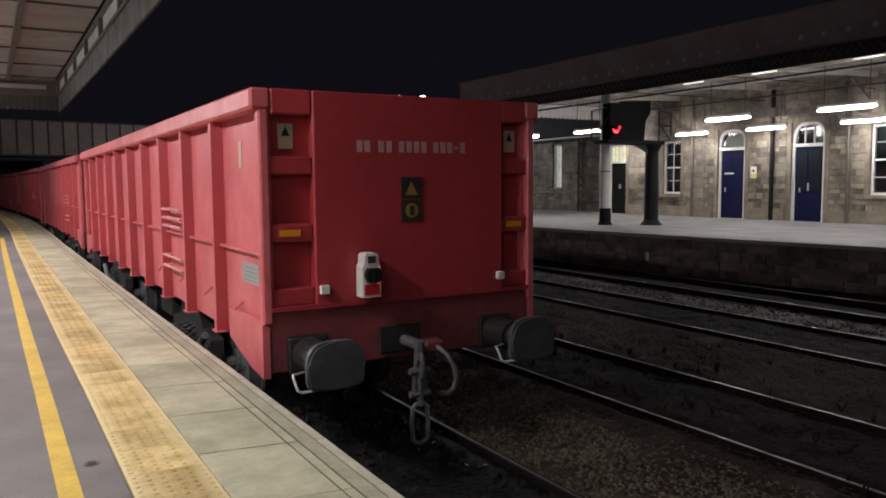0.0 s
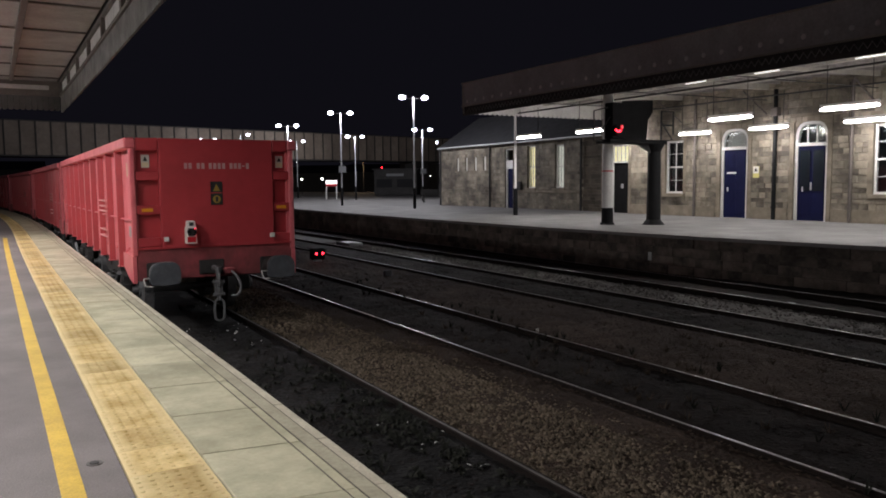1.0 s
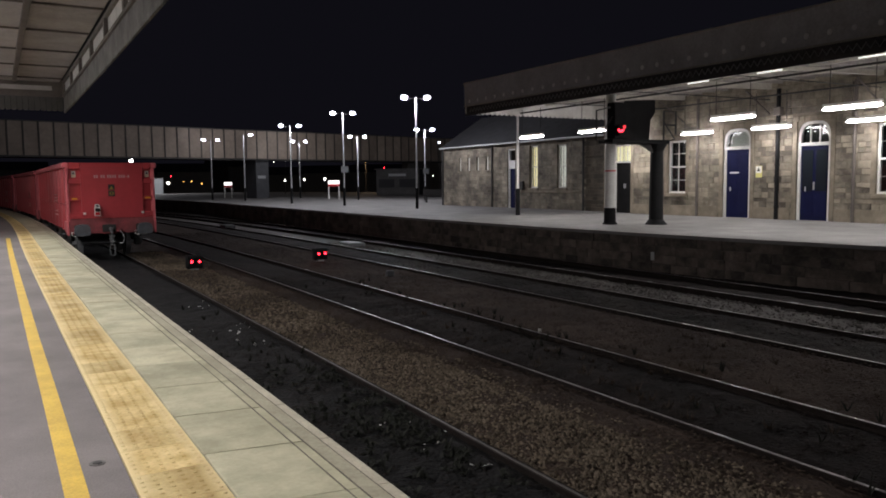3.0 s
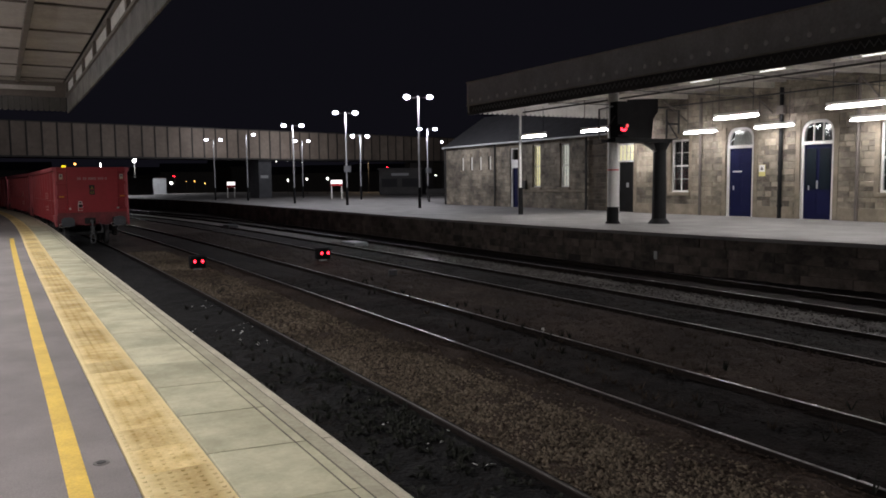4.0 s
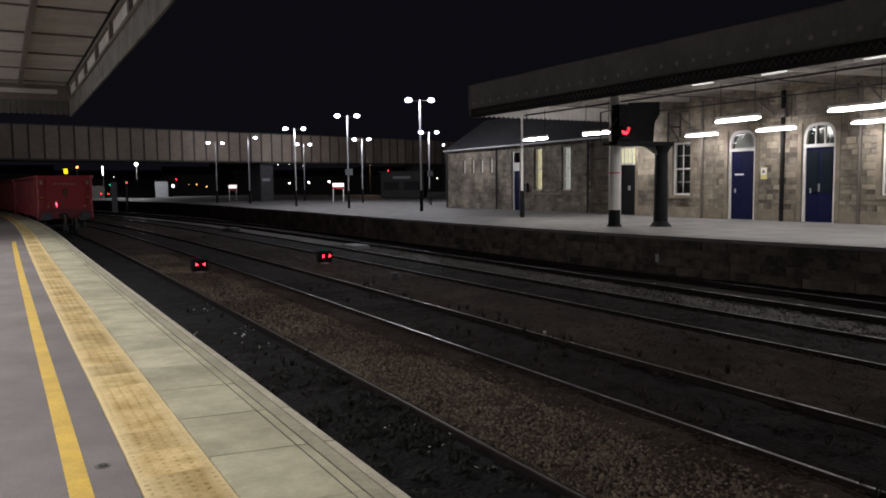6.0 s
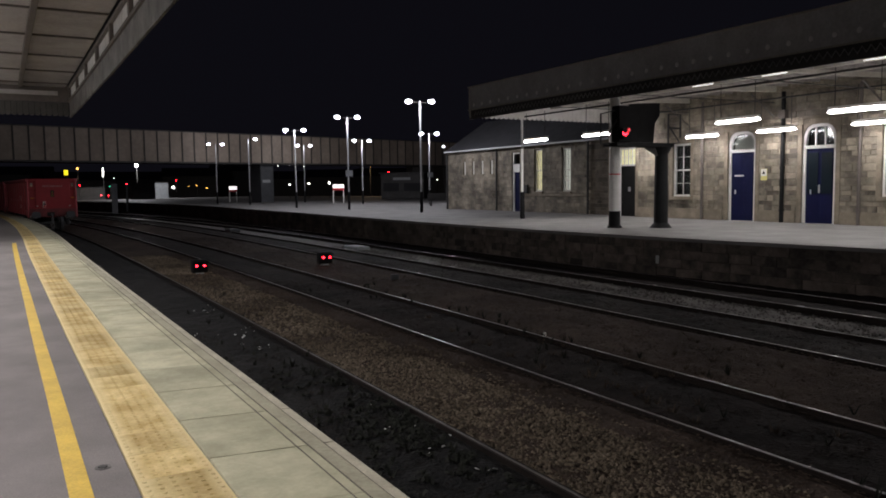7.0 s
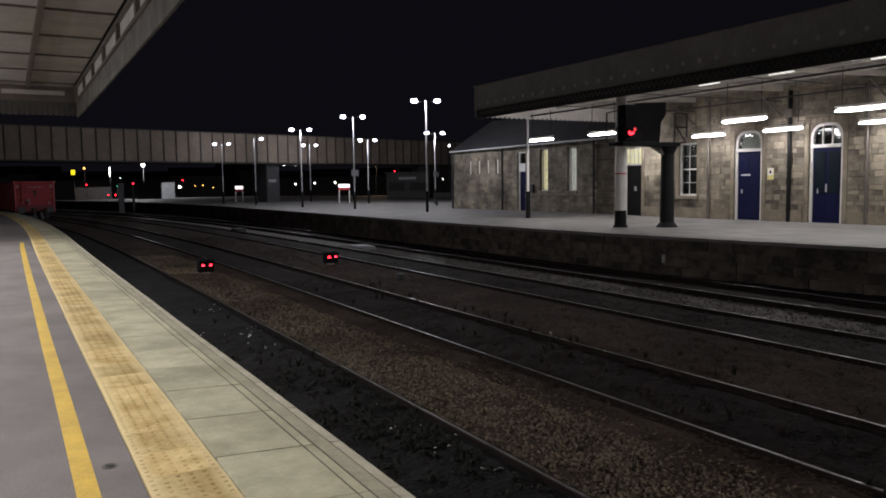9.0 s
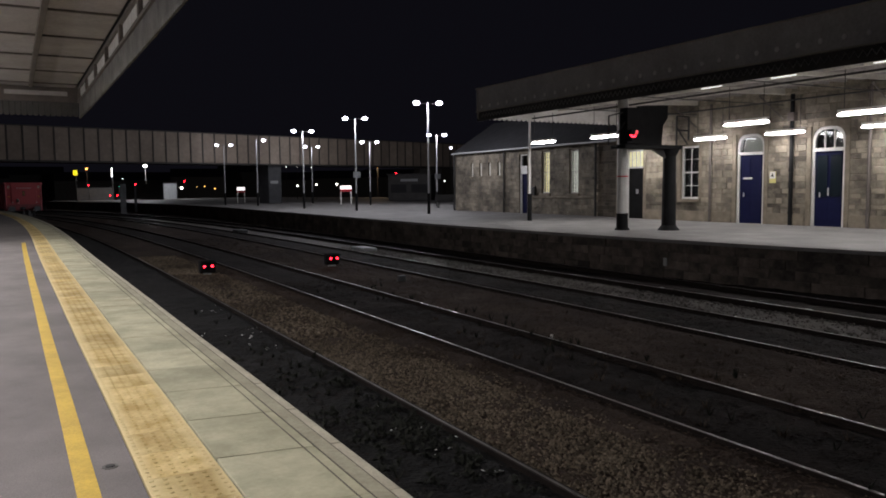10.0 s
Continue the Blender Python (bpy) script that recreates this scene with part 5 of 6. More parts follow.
            part("brake_block", boxed(min(sx * 0.70, sx * 0.86), max(sx * 0.70, sx * 0.86), yb - 0.42, yb - 0.34, 0.32, 0.62, bevel=0.01), "iron", bg)
    for ob in w.children_recursive:
        ob.data.transform(Matrix.Diagonal((1.03, 1, 1, 1)))
        if ob.name.startswith(("draw_hook", "chain_link", "screw_coupling", "brake_hose", "hose_cock", "hook_plate")):
            ob.data.transform(Matrix.Translation((-0.11, 0, 0)))
    return w


def add_wheels(w):
    out = []
    me = rim = None
    for y in (2.5, 4.3, LEN - 4.3, LEN - 2.5):
        if me is None:
            bm = bmesh.new()
            rod(bm, (-1.0, 0, 0), (1.0, 0, 0), 0.075, 10)
            for sx in (-1, 1):
                rod(bm, (sx * 0.69, 0, 0), (sx * 0.82, 0, 0), 0.45, 28)
                rod(bm, (sx * 0.66, 0, 0), (sx * 0.69, 0, 0), 0.48, 28)
                rod(bm, (sx * 0.82, 0, 0), (sx * 0.86, 0, 0), 0.14, 12)
                for a in range(6):
                    ang = a * math.pi / 3
                    rod(bm, (sx * 0.825, 0.27 * math.cos(ang), 0.27 * math.sin(ang)), (sx * 0.83, 0.27 * math.cos(ang), 0.27 * math.sin(ang)), 0.04, 8)
            ob = part("wheelset", bm, "steel_dirty", w, "wheelset with bright worn rims")
            me = ob.data
            rb = bmesh.new()
            for sx in (-1, 1):
                n = 28
                a = [[rb.verts.new((sx * q, r * math.cos(2 * math.pi * i / n), r * math.sin(2 * math.pi * i / n))) for i in range(n)] for q, r in ((0.821, 0.40), (0.824, 0.41), (0.824, 0.445), (0.821, 0.452))]
                for u, v in zip(a, a[1:]):
                    for i in range(n):
                        rb.faces.new((u[i - 1], u[i], v[i], v[i - 1]))
            rim = part("wheel_rim", rb, "railhead", ob, "bright worn wheel rim").data
        else:
            ob = new("wheelset", me)
            ob.parent = w
            new("wheel_rim", rim).parent = ob
        ob.matrix_local = Matrix.Translation((0, y, 0.45))
        out.append((ob, y))
    return out


def add_tail_lamp(w):
    K = -RAIL
    x = -0.44
    bm = bmesh.new()
    pts = [(x - 0.078, 0.53 + K), (x + 0.078, 0.53 + K), (x + 0.078, 0.775 + K), (x + 0.063, 0.80 + K), (x + 0.06, 0.865 + K), (x + 0.04, 0.885 + K), (x - 0.04, 0.885 + K), (x - 0.06, 0.865 + K), (x - 0.063, 0.80 + K), (x - 0.078, 0.775 + K)]
    prism(bm, pts, "y", -0.15, -0.02)
    l = part("tail_lamp", bm, "plate_white", w, "white portable tail lamp with dark lens")
    part("red_panel", boxed(x - 0.064, x + 0.064, -0.156, -0.151, 0.55 + K, 0.635 + K), "red_panel", l, "red reflective panel")
    part("handle_gap", boxed(x - 0.034, x + 0.034, -0.156, -0.151, 0.805 + K, 0.862 + K), "iron", l)
    # dark hood with an opening, behind it an added drum imitating the flash
    for side in (-1, 1):
        cut = math.acos(0.034 / 0.066)
        arc = [(x + side * 0.066 * math.cos(a), 0.712 + K + 0.066 * math.sin(a)) for a in np.linspace(-cut, cut, 11)]
        part("lens_hood", prism(bmesh.new(), arc, "y", -0.215, -0.151), "black", l, "dark round lens hood")
    bm = bmesh.new()
    n = 30
    ring = [[bm.verts.new((0.05 * math.sin(2 * math.pi * (i + 0.5) / n), -0.05 * math.cos(2 * math.pi * (i + 0.5) / n), z)) for i in range(n)] for z in (-0.058, 0.058)]
    lit = []
    for i in range(n):
        f = bm.faces.new((ring[0][i - 1], ring[0][i], ring[1][i], ring[1][i - 1]))
        if i in (n - 2, n - 1, 0, 1, 2):
            lit.append(f)
    bm.faces.new(ring[0][::-1]), bm.faces.new(ring[1])
    for f in lit:
        f.material_index = 1
    d = part("flasher_drum", bm, "iron", l, "stand-in swinging drum whose lit red side imitates the flash")
    d.data.materials.append(M["tail_red"])
    d.matrix_local = Matrix.Translation((x, -0.133, 0.71 + K))
    return d, x


# ---------------------------------------------------------------- signals and small trackside things
def build_signal():
    m = place(18.9, 16.97, 0)
    g = thing("signal_post", m, "dark iron signal post with bracket platform and red aspect", "signal")
    # x away from the track, y along the line, towards the viewer is -y
    bm = bmesh.new()
    rod(bm, (0, 0, 0.16), (0, 0, 2.5), 0.23, 16, 0.20)
    rod(bm, (0, 0, 0.0), (0, 0, 0.18), 0.36, 16, 0.22)
    rod(bm, (0, 0, 2.36), (0, 0, 2.60), 0.20, 16, 0.32)
    part("post", bm, "black", g, "stout dark iron post")
    part("platform", boxed(-2.2, 0.25, -0.32, 0.32, 2.60, 2.72, bevel=0.01), "black", g)
    hd = part("signal_head", boxed(-2.06, -1.54, -0.25, 0.10, 2.74, 3.84, bevel=0.02), "black", g, "black signal head with hoods")
    part("signal_hood", rodded((-1.95, -0.25, 2.98), (-1.95, -0.44, 2.98), 0.17, 16, 0.16), "black", hd)
    # the hood leaves a lit crescent and a dim spot of the lens in view
    part("lens", tube(bmesh.new(), [(-1.99 + 0.10 * math.cos(a), -0.45, 3.02 + 0.085 * math.sin(a)) for a in np.linspace(3.3, 5.9, 9)], 0.022, 8), "signal_red", hd, "lit red signal lens")
    part("lens", rodded((-1.84, -0.445, 3.08), (-1.84, -0.452, 3.08), 0.055, 12), "signal_dim", hd, "dim red signal lens")
    part("backboard", prism(bmesh.new(), [(-1.44, 2.74), (-0.46, 2.74), (-0.40, 3.35), (-0.20, 3.6), (-0.20, 4.0), (-1.44, 3.92)], "y", -0.1, 0.0), "black", g, "black indicator box")
    part("indicator", boxed(-1.42, -0.44, 0.001, 0.35, 2.74, 3.8, bevel=0.02), "black", g)
    # guard rails either side
    bm = bmesh.new()
    tube(bm, [(0.0, -0.28, 2.66), (0.0, -0.28, 3.64), (0.54, -0.28, 3.64), (0.54, -0.28, 2.9)], 0.032, 6)
    tube(bm, [(0.0, -0.28, 3.2), (0.54, -0.28, 3.2)], 0.028, 6)
    tube(bm, [(0.0, -0.28, 3.3), (0.5, -0.28, 2.75), (-0.2, -0.28, 2.62)], 0.028, 6)
    part("guard_rail", bm, "iron", g)
    bm = bmesh.new()
    tube(bm, [(-2.5, -0.28, 2.66), (-2.82, -0.28, 2.66), (-2.82, -0.28, 3.55), (-2.2, -0.2, 3.68)], 0.025, 6)
    tube(bm, [(-2.57, -0.28, 2.9), (-2.1, -0.2, 3.4)], 0.02, 6)
    part("guard_rail", bm, "iron", g)
    part("bracket", prism(bmesh.new(), [(-0.8, 2.60), (-0.15, 2.60), (-0.15, 2.3)], "y", -0.04, 0.04), "iron", g)


def build_shunt(s, o):
    g = thing("ground_signal", place(s, o, -1.08), "low black ground signal with two lit red lenses", "signal", "ground signals")
    part("case", boxed(-0.22, 0.22, -0.1, 0.14, 0.18, 0.54, bevel=0.03), "black", g)
    part("stand", boxed(-0.1, 0.1, -0.06, 0.1, 0.0, 0.18), "plate_grey", g)
    for x in (-0.105, 0.105):
        part("hood", rodded((x, -0.1, 0.38), (x, -0.17, 0.38), 0.085, 14), "black", g)
        part("lens", rodded((x, -0.171, 0.38), (x, -0.175, 0.38), 0.034, 14), "signal_red", g, "lit red lens")
    part("visor", boxed(-0.22, 0.22, -0.2, -0.1, 0.47, 0.5), "black", g)


def build_small():
    build_shunt(22.9, 3.13)
    build_shunt(23.1, 6.97)
    g = thing("marker_box", place(18.5, 7.09, -1.08), "small pale grey trackside box on a stake", "trackside box")
    part("box", boxed(-0.10, 0.10, -0.06, 0.06, 0.12, 0.27, bevel=0.015), "grey_dark", g)
    part("stake", boxed(-0.03, 0.03, -0.03, 0.03, 0, 0.12), "iron", g)
    g = thing("point_machine", place(28.3, 10.35, -1.08), "pale grey point machine beside the rails", "point machine")
    part("casing", boxed(-0.3, 0.3, -0.6, 0.6, 0.05, 0.24, bevel=0.04), "grey_box", g)
    part("rod", boxed(-1.3, -0.3, -0.05, 0.05, 0.05, 0.10), "iron", g)
    g = thing("point_machine", place(43.4, 9.83, -1.08), "grey point machine beside the rails", "point machine")
    part("casing", boxed(-0.3, 0.3, -0.5, 0.5, 0.05, 0.30, bevel=0.04), "grey_dark", g)
    # marker stakes between the tracks
    for s, o in ((10.6, 5.9), (13.6, 8.15)):
        g = thing("marker_stake", place(s, o, -1.09), "short pale marker stake in the ballast", "stake")
        part("stake", boxed(-0.02, 0.02, -0.015, 0.015, 0, 0.16), "plate_white", g)
    # litter by the near rails
    rnd = random.Random(8)
    bm = bmesh.new()
    spots = [(11.91, 1.62), (12.0, 1.66), (13.07, 1.71), (12.95, 1.66), (13.2, 1.60), (16.07, 1.74), (16.11, 1.55), (8.34, 1.84), (6.13, 1.80), (6.05, 1.9), (12.4, 1.5)]
    for k in range(34):
        s, o = spots[k] if k < len(spots) else (rnd.choice((6.3, 6.8, 7.4, 12.2, 13.4, 13.7, 16.5, rnd.uniform(3, 24))) + rnd.gauss(0, 0.25), rnd.choice((rnd.gauss(1.8, 0.12), rnd.uniform(0.9, 2.0))))
        z = -0.938
        w = rnd.uniform(0.03, 0.06) if k < len(spots) else rnd.uniform(0.010, 0.022)
        m = place(s, o, z + 0.01) @ pose(0, 0, 0, rnd.uniform(-40, 40), rnd.uniform(-40, 40), rnd.uniform(0, 180))
        bmesh.ops.create_cube(bm, size=1, matrix=m @ Matrix.Diagonal((w, w * rnd.uniform(0.5, 1.5), 0.006, 1)))
    tagged(part("litter", bm, "litter"), "scraps of pale litter on the black track bed", "litter", kind="stuff")
    # low weeds along the rails
    bm = bmesh.new()
    for _ in range(70):
        s, o = rnd.uniform(2, 18), rnd.choice((rnd.gauss(1.55, 0.35), rnd.gauss(4.9, 0.6), rnd.gauss(5.9, 0.15)))
        c = at(s, o, -0.95)
        for _ in range(9):
            a, h = rnd.uniform(0, 6.28), rnd.uniform(0.05, 0.16)
            d = Vector((math.cos(a), math.sin(a), 0))
            t = d.cross(Vector((0, 0, 1))) * 0.012
            v = [bm.verts.new(c + d * 0.01 + t), bm.verts.new(c + d * 0.01 - t), bm.verts.new(c + d * h * 0.6 + Vector((0, 0, h)))]
            bm.faces.new(v)
    # a leafy band beside the rail
    for _ in range(230):
        s, o = rnd.choice((5.0, 6.4, 7.1, 7.5, 8.2, 9.6, rnd.uniform(4.2, 12.5))) + rnd.gauss(0, 0.3), rnd.choice((rnd.gauss(1.84, 0.10), rnd.gauss(1.55, 0.22), rnd.uniform(0.95, 2.0)))
        c = at(s, min(o, 2.06), -0.942)
        for _ in range(8):
            a, h, r = rnd.uniform(0, 6.28), rnd.uniform(0.015, 0.07), rnd.uniform(0.03, 0.08)
            d = Vector((math.cos(a), math.sin(a), 0))
            t = d.cross(Vector((0, 0, 1))) * rnd.uniform(0.010, 0.02)
            m, e = c + d * r * 0.6 + Vector((0, 0, h)), c + d * r * 1.3 + Vector((0, 0, h * 0.7))
            bm.faces.new([bm.verts.new(p) for p in (c, m + t, e, m - t)])
    dry = bmesh.new()
    for _ in range(64):
        s, o = rnd.choice((rnd.uniform(4.5, 13), rnd.uniform(5, 9))), rnd.choice((rnd.gauss(5.9, 0.2), rnd.gauss(5.3, 0.3), rnd.gauss(4.55, 0.12), rnd.gauss(7.2, 0.5)))
        c = at(s, o, -0.958)
        for _ in range(14):
            a, h = rnd.uniform(0, 6.28), rnd.uniform(0.03, 0.13)
            d = Vector((math.cos(a), math.sin(a), 0))
            t = d.cross(Vector((0, 0, 1))) * 0.006
            q = c + d * rnd.uniform(0.0, 0.06)
            dry.faces.new([dry.verts.new(v) for v in (q + t, q - t, q + d * h * 0.7 + Vector((0, 0, h)))])
    tagged(part("dry_grass", dry, "dry_weed"), "dry brown grass tufts along the rails", "grass", kind="stuff")
    tagged(part("weeds", bm, "weed"), "low dark green weeds growing in the track", "weeds", kind="stuff")


M["weed"] = surface("weed_leaf", (0.027, 0.028, 0.022), (0.010, 0.011, 0.009), rough=0.8, spec=0.15, grain=20, stain=4)


# ---------------------------------------------------------------- beyond the platforms
def far_light(name, p, r, mat, label, pole=True):
    g = thing(name, Matrix.Translation(p), label, "light")
    bm = bmesh.new()
    bmesh.ops.create_uvsphere(bm, u_segments=10, v_segments=6, radius=r)
    part("lens", bm, mat, g, smooth=True)
    if pole:
        part("pole", rodded((0, 0.05, -p[2] - 1.4), (0, 0.05, -r * 0.8), 0.05, 6), "iron", g)


def ray_point(px, py, dist):
    """A place at a distance from the viewer's standpoint, from the angle across and up."""
    tx, tz = (px - 784) / 1350, (441 - py) / 1350
    c, s, cr, sr = math.cos(0.0829), math.sin(0.0829), math.cos(-0.0135), math.sin(-0.0135)
    r = Vector((cr, sr * s, sr * c))
    u = Vector((-sr, cr * s, cr * c))
    f = Vector((0, c, -s))
    d = f + r * tx + u * tz
    d /= math.hypot(d.x, d.y)
    return Vector((0, 0, 1.44)) + d * dist


def build_distance():
    # yard lights beyond the bridge
    point_lamp("yard_light", ray_point(253, 292, 138), 4300, (0.95, 0.95, 1.0), 0.4)
    point_lamp("street_light", ray_point(149, 298, 148), 220, (1.0, 0.6, 0.3), 0.3)
    point_lamp("street_light", ray_point(665, 292, 148), 1300, (1.0, 0.72, 0.45), 0.3)
    for px, py, dist, r, mat, label in (
            (149, 298, 150, 0.30, "far_orange", "distant orange street light on a pole"),
            (253, 292, 140, 0.5, "far_white", "distant white yard light on a pole"),
            (318, 331, 150, 0.42, "far_white", "distant white light by a cabinet"),
            (153, 327, 130, 0.14, "signal_red", "distant red signal light"),
            (191, 345, 130, 0.13, "signal_red", "distant red lamp of a standing train"),
            (204, 345, 130, 0.13, "signal_red", "distant red lamp of a standing train"),
            (236, 325, 140, 0.18, "signal_red", "distant red signal light"),
            (257, 327, 150, 0.12, "signal_red", "distant red signal light"),
            (323, 319, 150, 0.16, "signal_red", "distant red signal light"),
            (216, 330, 150, 0.16, "far_green", "distant green signal light"),
            (207, 329, 150, 0.10, "far_green", "distant green signal light"),
            (213, 315, 170, 0.12, "far_white", "distant pale window light"),
            (359, 328, 160, 0.16, "far_orange", "distant small orange street light"),
            (345, 329, 170, 0.12, "far_orange", "distant small orange street light"),
            (377, 332, 160, 0.18, "far_orange", "distant small orange street light"),
            (503, 293, 180, 0.16, "far_white", "distant pale lit window at night"),
            (523, 292, 180, 0.18, "far_white", "distant pale lit window at night"),
            (548, 294, 180, 0.12, "far_white", "distant pale lit window at night"),
            (665, 292, 150, 0.34, "far_orange", "distant warm street light on a pole"),
            (698, 303, 120, 0.13, "signal_red", "distant red signal light on a post"),
            (523, 326, 110, 0.20, "far_white", "distant white light under a shelter"),
            (557, 324, 110, 0.22, "far_white", "distant white light under a shelter"),
            (593, 323, 110, 0.26, "far_white", "distant white light under a shelter"),
            (784, 317, 120, 0.14, "far_white", "distant small pale station light"),
            (795, 258, 85, 0.20, "head", "distant white lamp head on a column")):
        far_light("distant_light", ray_point(px, py, dist), r * 0.62, mat, label)
    # tall lit tube sign, yellow lit box
    p = ray_point(194, 304, 140)
    g = thing("light_tube", Matrix.Translation(p), "upright white light tube on a distant pole", "light")
    part("tube", rodded((0, 0, -0.75), (0, 0, 0.75), 0.09, 8), "far_white", g)
    part("pole", rodded((0, 0.1, -p.z - 1.4), (0, 0.1, -0.7), 0.06, 6), "iron", g)
    p = ray_point(129, 305, 120)
    g = thing("lit_box_sign", Matrix.Translation(p), "yellow lit box sign on a dark post", "sign")
    part("box", boxed(-0.27, 0.27, -0.1, 0.1, -0.36, 0.36, bevel=0.05), "far_yellow", g)
    part("pole", rodded((0, 0.15, -p.z - 1.4), (0, 0.15, -0.4), 0.06, 6), "iron", g)
    # lit name boards on the far platform
    for px, py, dist, w, h in ((609, 331, 72, 0.52, 0.55), (423, 334, 86, 0.42, 0.6)):
        p = ray_point(px, py, dist)
        g = thing("name_board", pose(p.x, p.y, 0, 0, 0, -math.degrees(math.atan2(p.x, p.y))), "lit white board with red band on two white posts", "sign", "platform boards")
        part("board", boxed(-w, w, -0.04, 0.04, p.z - h / 2, p.z + h / 2, bevel=0.015), "lit_sign", g)
        part("band", boxed(-w, w, -0.052, -0.042, p.z - h / 2, p.z - h * 0.1), "red_panel", g, "red band")
        for x in (-w + 0.05, w - 0.05):
            part("post", boxed(x - 0.05, x + 0.05, 0.045, 0.12, 0, p.z + h / 2), "plate_white", g)
    # dark waiting shelter with a pale panel
    p = ray_point(722, 330, 92)
    g = thing("waiting_shelter", pose(p.x, p.y, 0, 0, 0, -8), "dark platform shelter with a pale name panel", "shelter")
    part("body", boxed(-2.6, 2.6, 0, 2.6, 0, 3.0, bevel=0.04), "canopy_dark", g)
    part("roof", boxed(-2.8, 2.8, -0.3, 2.8, 3.0, 3.15), "canopy_dark", g)
    part("name_panel", boxed(-1.1, 1.0, -0.05, -0.01, 2.25, 2.55), "plate_grey", g)
    part("window", boxed(-2.3, -0.4, -0.03, -0.004, 0.9, 1.9), "room", g)
    part("window", boxed(0.2, 2.3, -0.03, -0.004, 0.9, 1.9), "room", g)
    # platform bench
    p = ray_point(790, 352, 56)
    g = thing("bench", pose(p.x, p.y, 0, 0, 0, 15), "dark metal platform bench", "bench")
    part("seat", boxed(-0.9, 0.9, -0.25, 0.25, 0.42, 0.48, bevel=0.01), "iron", g)
    part("backrest", boxed(-0.9, 0.9, 0.22, 0.28, 0.52, 0.95, bevel=0.01), "iron", g)
    for x in (-0.75, 0.75):
        part("leg", boxed(x - 0.03, x + 0.03, -0.22, 0.25, 0, 0.42), "iron", g)
    # cabinets and huts beyond the platform's end
    for px, py, dist, w, h, mat, name, label in (
            (294, 340, 146, 1.5, 2.9, "grey_box", "relay_cabinet", "pale grey relay cabinet by the line"),
            (214, 352, 90, 0.3, 2.4, "grey_box", "concrete_post", "pale concrete post by the line"),
            (236, 352, 95, 0.14, 2.2, "grey_dark", "concrete_post", "slim pale concrete post by the line"),
            (265, 345, 130, 1.8, 2.8, "canopy_dark", "lineside_hut", "dark lineside hut by the tracks"),
            (165, 340, 150, 3.0, 2.2, "canopy_dark", "lineside_hut", "low dark lineside hut by the line")):
        p = ray_point(px, 338, dist)
        zb = -1.42
        g = thing(name, pose(p.x, p.y, zb, 0, 0, -math.degrees(math.atan2(p.x, p.y))), label, "cabinet")
        part("body", boxed(-w, w, 0, w * 1.2, 0, h + 1.2, bevel=0.04), mat, g)
        part("cap", boxed(-w - 0.06, w + 0.06, -0.06, w * 1.2 + 0.06, h + 1.2, h + 1.3), "iron", g)
    # dark mass of town behind
    rnd = random.Random(21)
    for k in range(16):
        az = -0.62 + k * 0.062
        d = 210 + rnd.uniform(0, 40)
        h = rnd.uniform(5.5, 9.5)
        w = rnd.uniform(7, 10)
        g = thing("distant_building", pose(math.sin(az) * d, math.cos(az) * d, -1.42, 0, 0, -math.degrees(az)), "dark distant town building at night", "building", "distant buildings")
        part("body", boxed(-w, w, 0, 9, 0, h), "canopy_dark", g)
        part("roof", prism(bmesh.new(), [(-0.3, h), (9.3, h), (4.5, h + 2.4)], "x", -w - 0.2, w + 0.2), "slate", g)


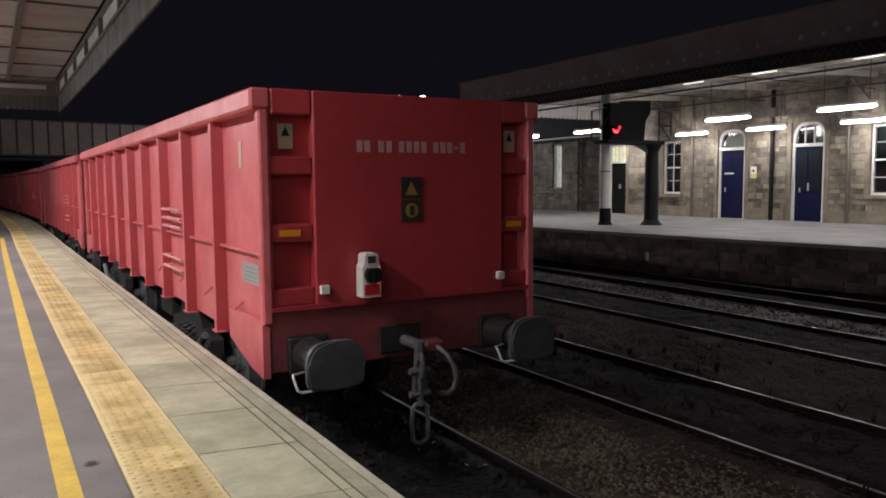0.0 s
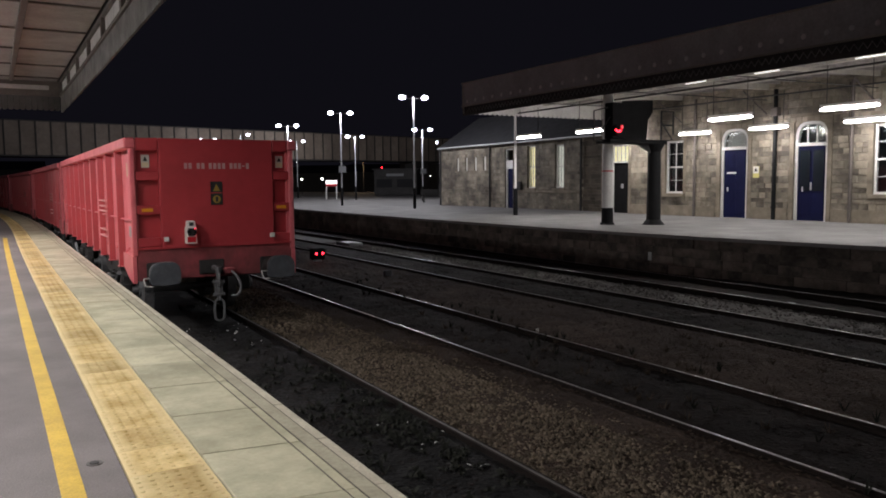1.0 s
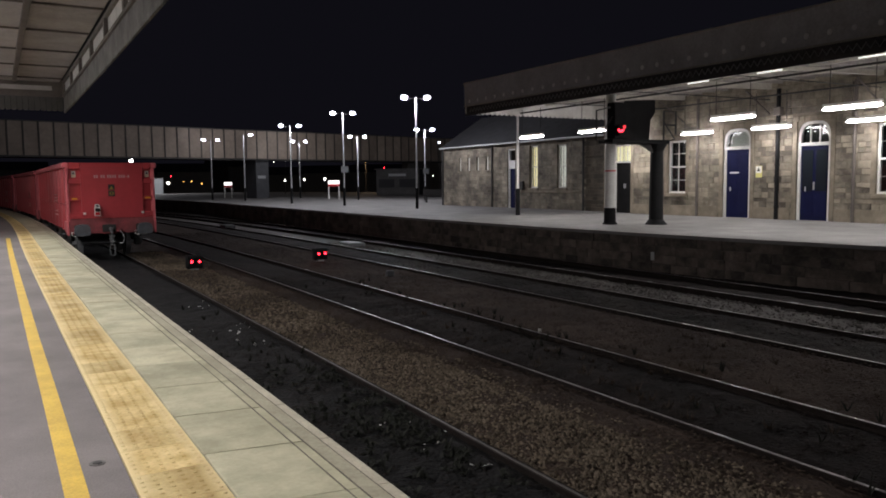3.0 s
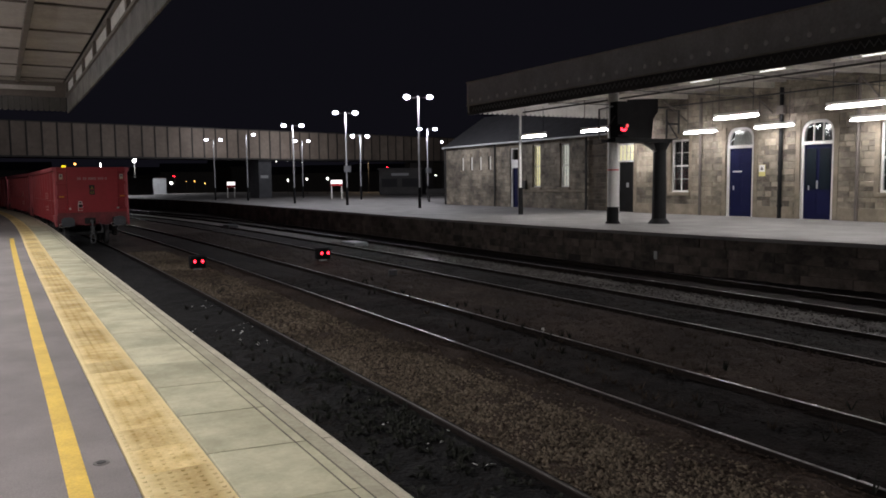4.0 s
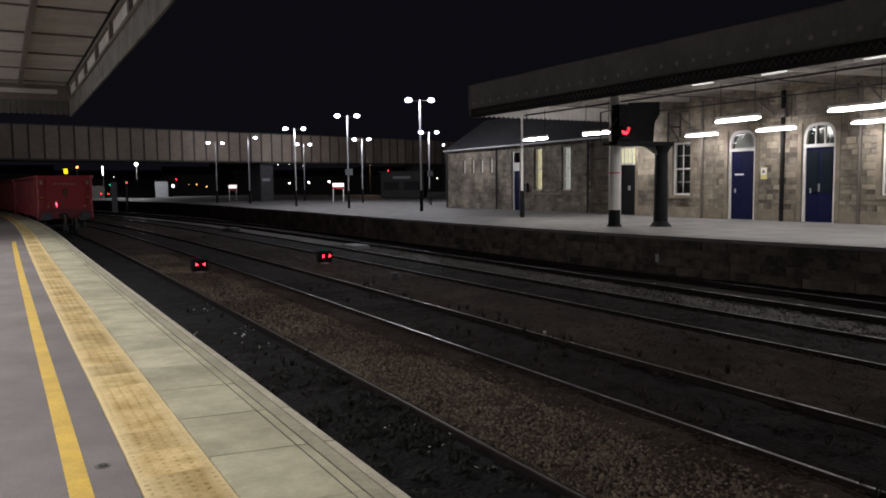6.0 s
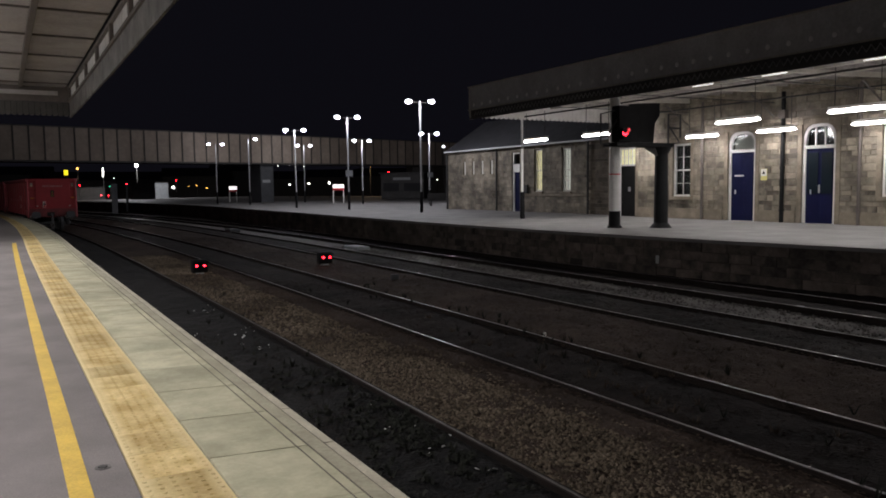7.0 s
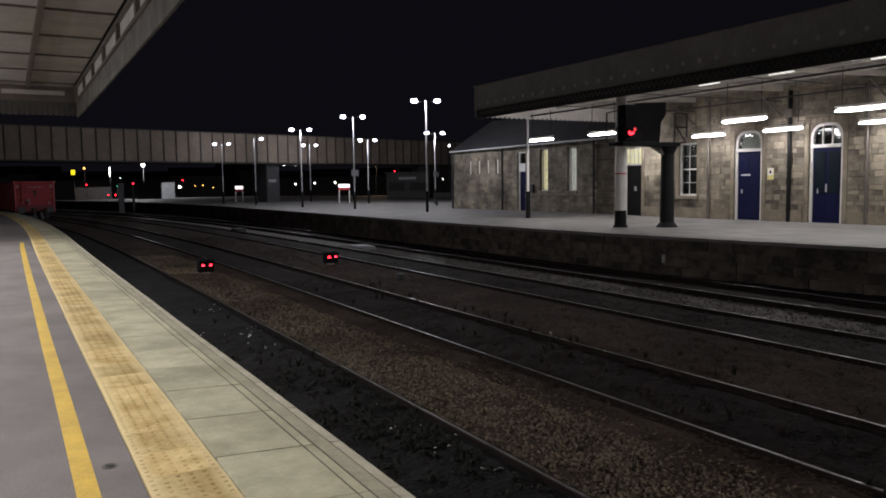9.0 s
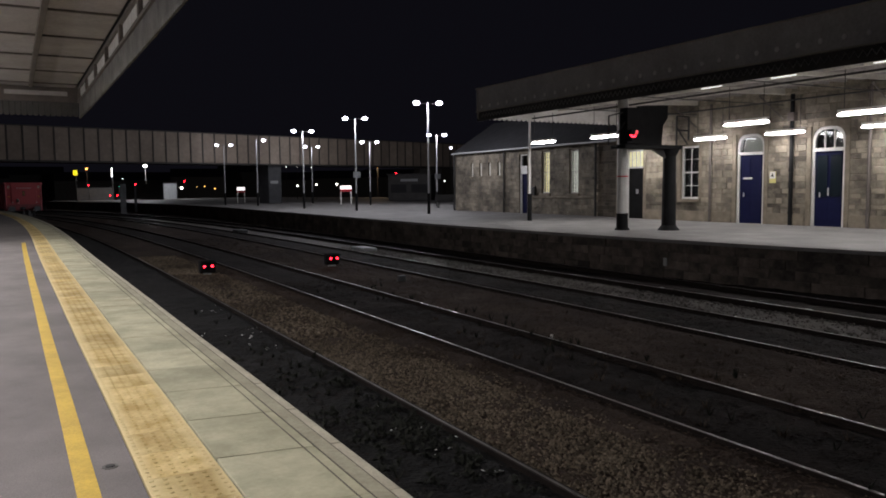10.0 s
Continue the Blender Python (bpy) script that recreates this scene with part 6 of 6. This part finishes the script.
# ---------------------------------------------------------------- build
build_ground()
build_stones()
# near rail heads get the darker steel in place of a missing glint
build_track("track", 0.66, 2.15, "worn railway track beside the near platform, rail heads darkened for missing glint", proud=-0.055, head="unlit_rail")
build_track("track", 4.14, 5.66, "railway track with polished rails in dark ballast", proud=-0.02)
build_track("track", 8.10, 9.66, "railway track with polished rails in dark ballast", proud=-0.02)
far_track = build_track("track", 11.42, 12.88, "railway track below the far platform wall", proud=-0.02)
chair = None
for k in range(60):
    if chair is None:
        ob = chair = part("rail_chair", boxed(-0.10, 0.10, -0.11, 0.11, 0.0, 0.03, bevel=0.01), "plate_grey", far_track, "pale worn sleeper chair")
    else:
        ob = new("rail_chair", chair.data)
        ob.parent = far_track
    ob.matrix_local = place(0.66 * k, 12.2, RAIL - 0.172)
build_near_platform()
build_far_platform()
build_far_canopy()
for s in FAR_FRONT:
    build_tube(s, 17.1, 3.22, 1.0)
for s in FAR_REAR:
    build_tube(s, 21.8, 3.22, 1.1)
build_main_building()
build_low_building()
build_battens()
build_near_canopy()
build_bridge()
build_lamps()
build_signal()
build_small()
build_distance()

WAGONS = [build_wagon()]
for k in range(1, 6):
    WAGONS.append(copy_thing(WAGONS[0], wagon_pose(6.5 + PITCH * k)))
WHEELS = [add_wheels(w) for w in WAGONS]
FLASHER, FLASHER_X = add_tail_lamp(WAGONS[0])

# the last wagon's rear end along the line, second by second
TIMES = [0, 0.5, 1, 1.5, 2, 2.5, 3.25, 4, 4.5, 5, 5.5, 6.25, 7, 7.5, 8, 8.5, 9, 9.5, 10]
REAR = [6.5, 9.85, 13.2, 16.7, 20.1, 23.4, 28.2, 32.7, 35.6, 38.3, 41.1, 45.5, 50.0, 53.0, 56.1, 59.3, 62.6, 66.0, 69.4]


def motions():
    """The train draws away along the platform."""
    for k, w in enumerate(WAGONS):
        walk(w, [(t, wagon_pose(r + PITCH * k)) for t, r in zip(TIMES, REAR)])
    # the tail lamp flashes nearly twice a second: an added drum imitates this, swinging its lit side to the front and
    # away
    rows = []
    for i in range(401):
        t = i / 40
        away = abs((t - 1.296 + 0.2629) % 0.5258 - 0.2629)
        rows.append((t, pose(FLASHER_X, -0.151, 0.71 - RAIL, 0, 0, 88 * min(1.0, max(0.0, (away - 0.026) / 0.02)))))
    walk(FLASHER, rows)
    for sets in WHEELS[:2]:
        for ob, y in sets:
            rows = []
            for i in range(0, 151):
                t = i / 15
                run = float(np.interp(t, TIMES, REAR)) - REAR[0]
                rows.append((t, pose(0, y, 0.45, -math.degrees(run / 0.45) % 360)))
            walk(ob, rows)


motions()
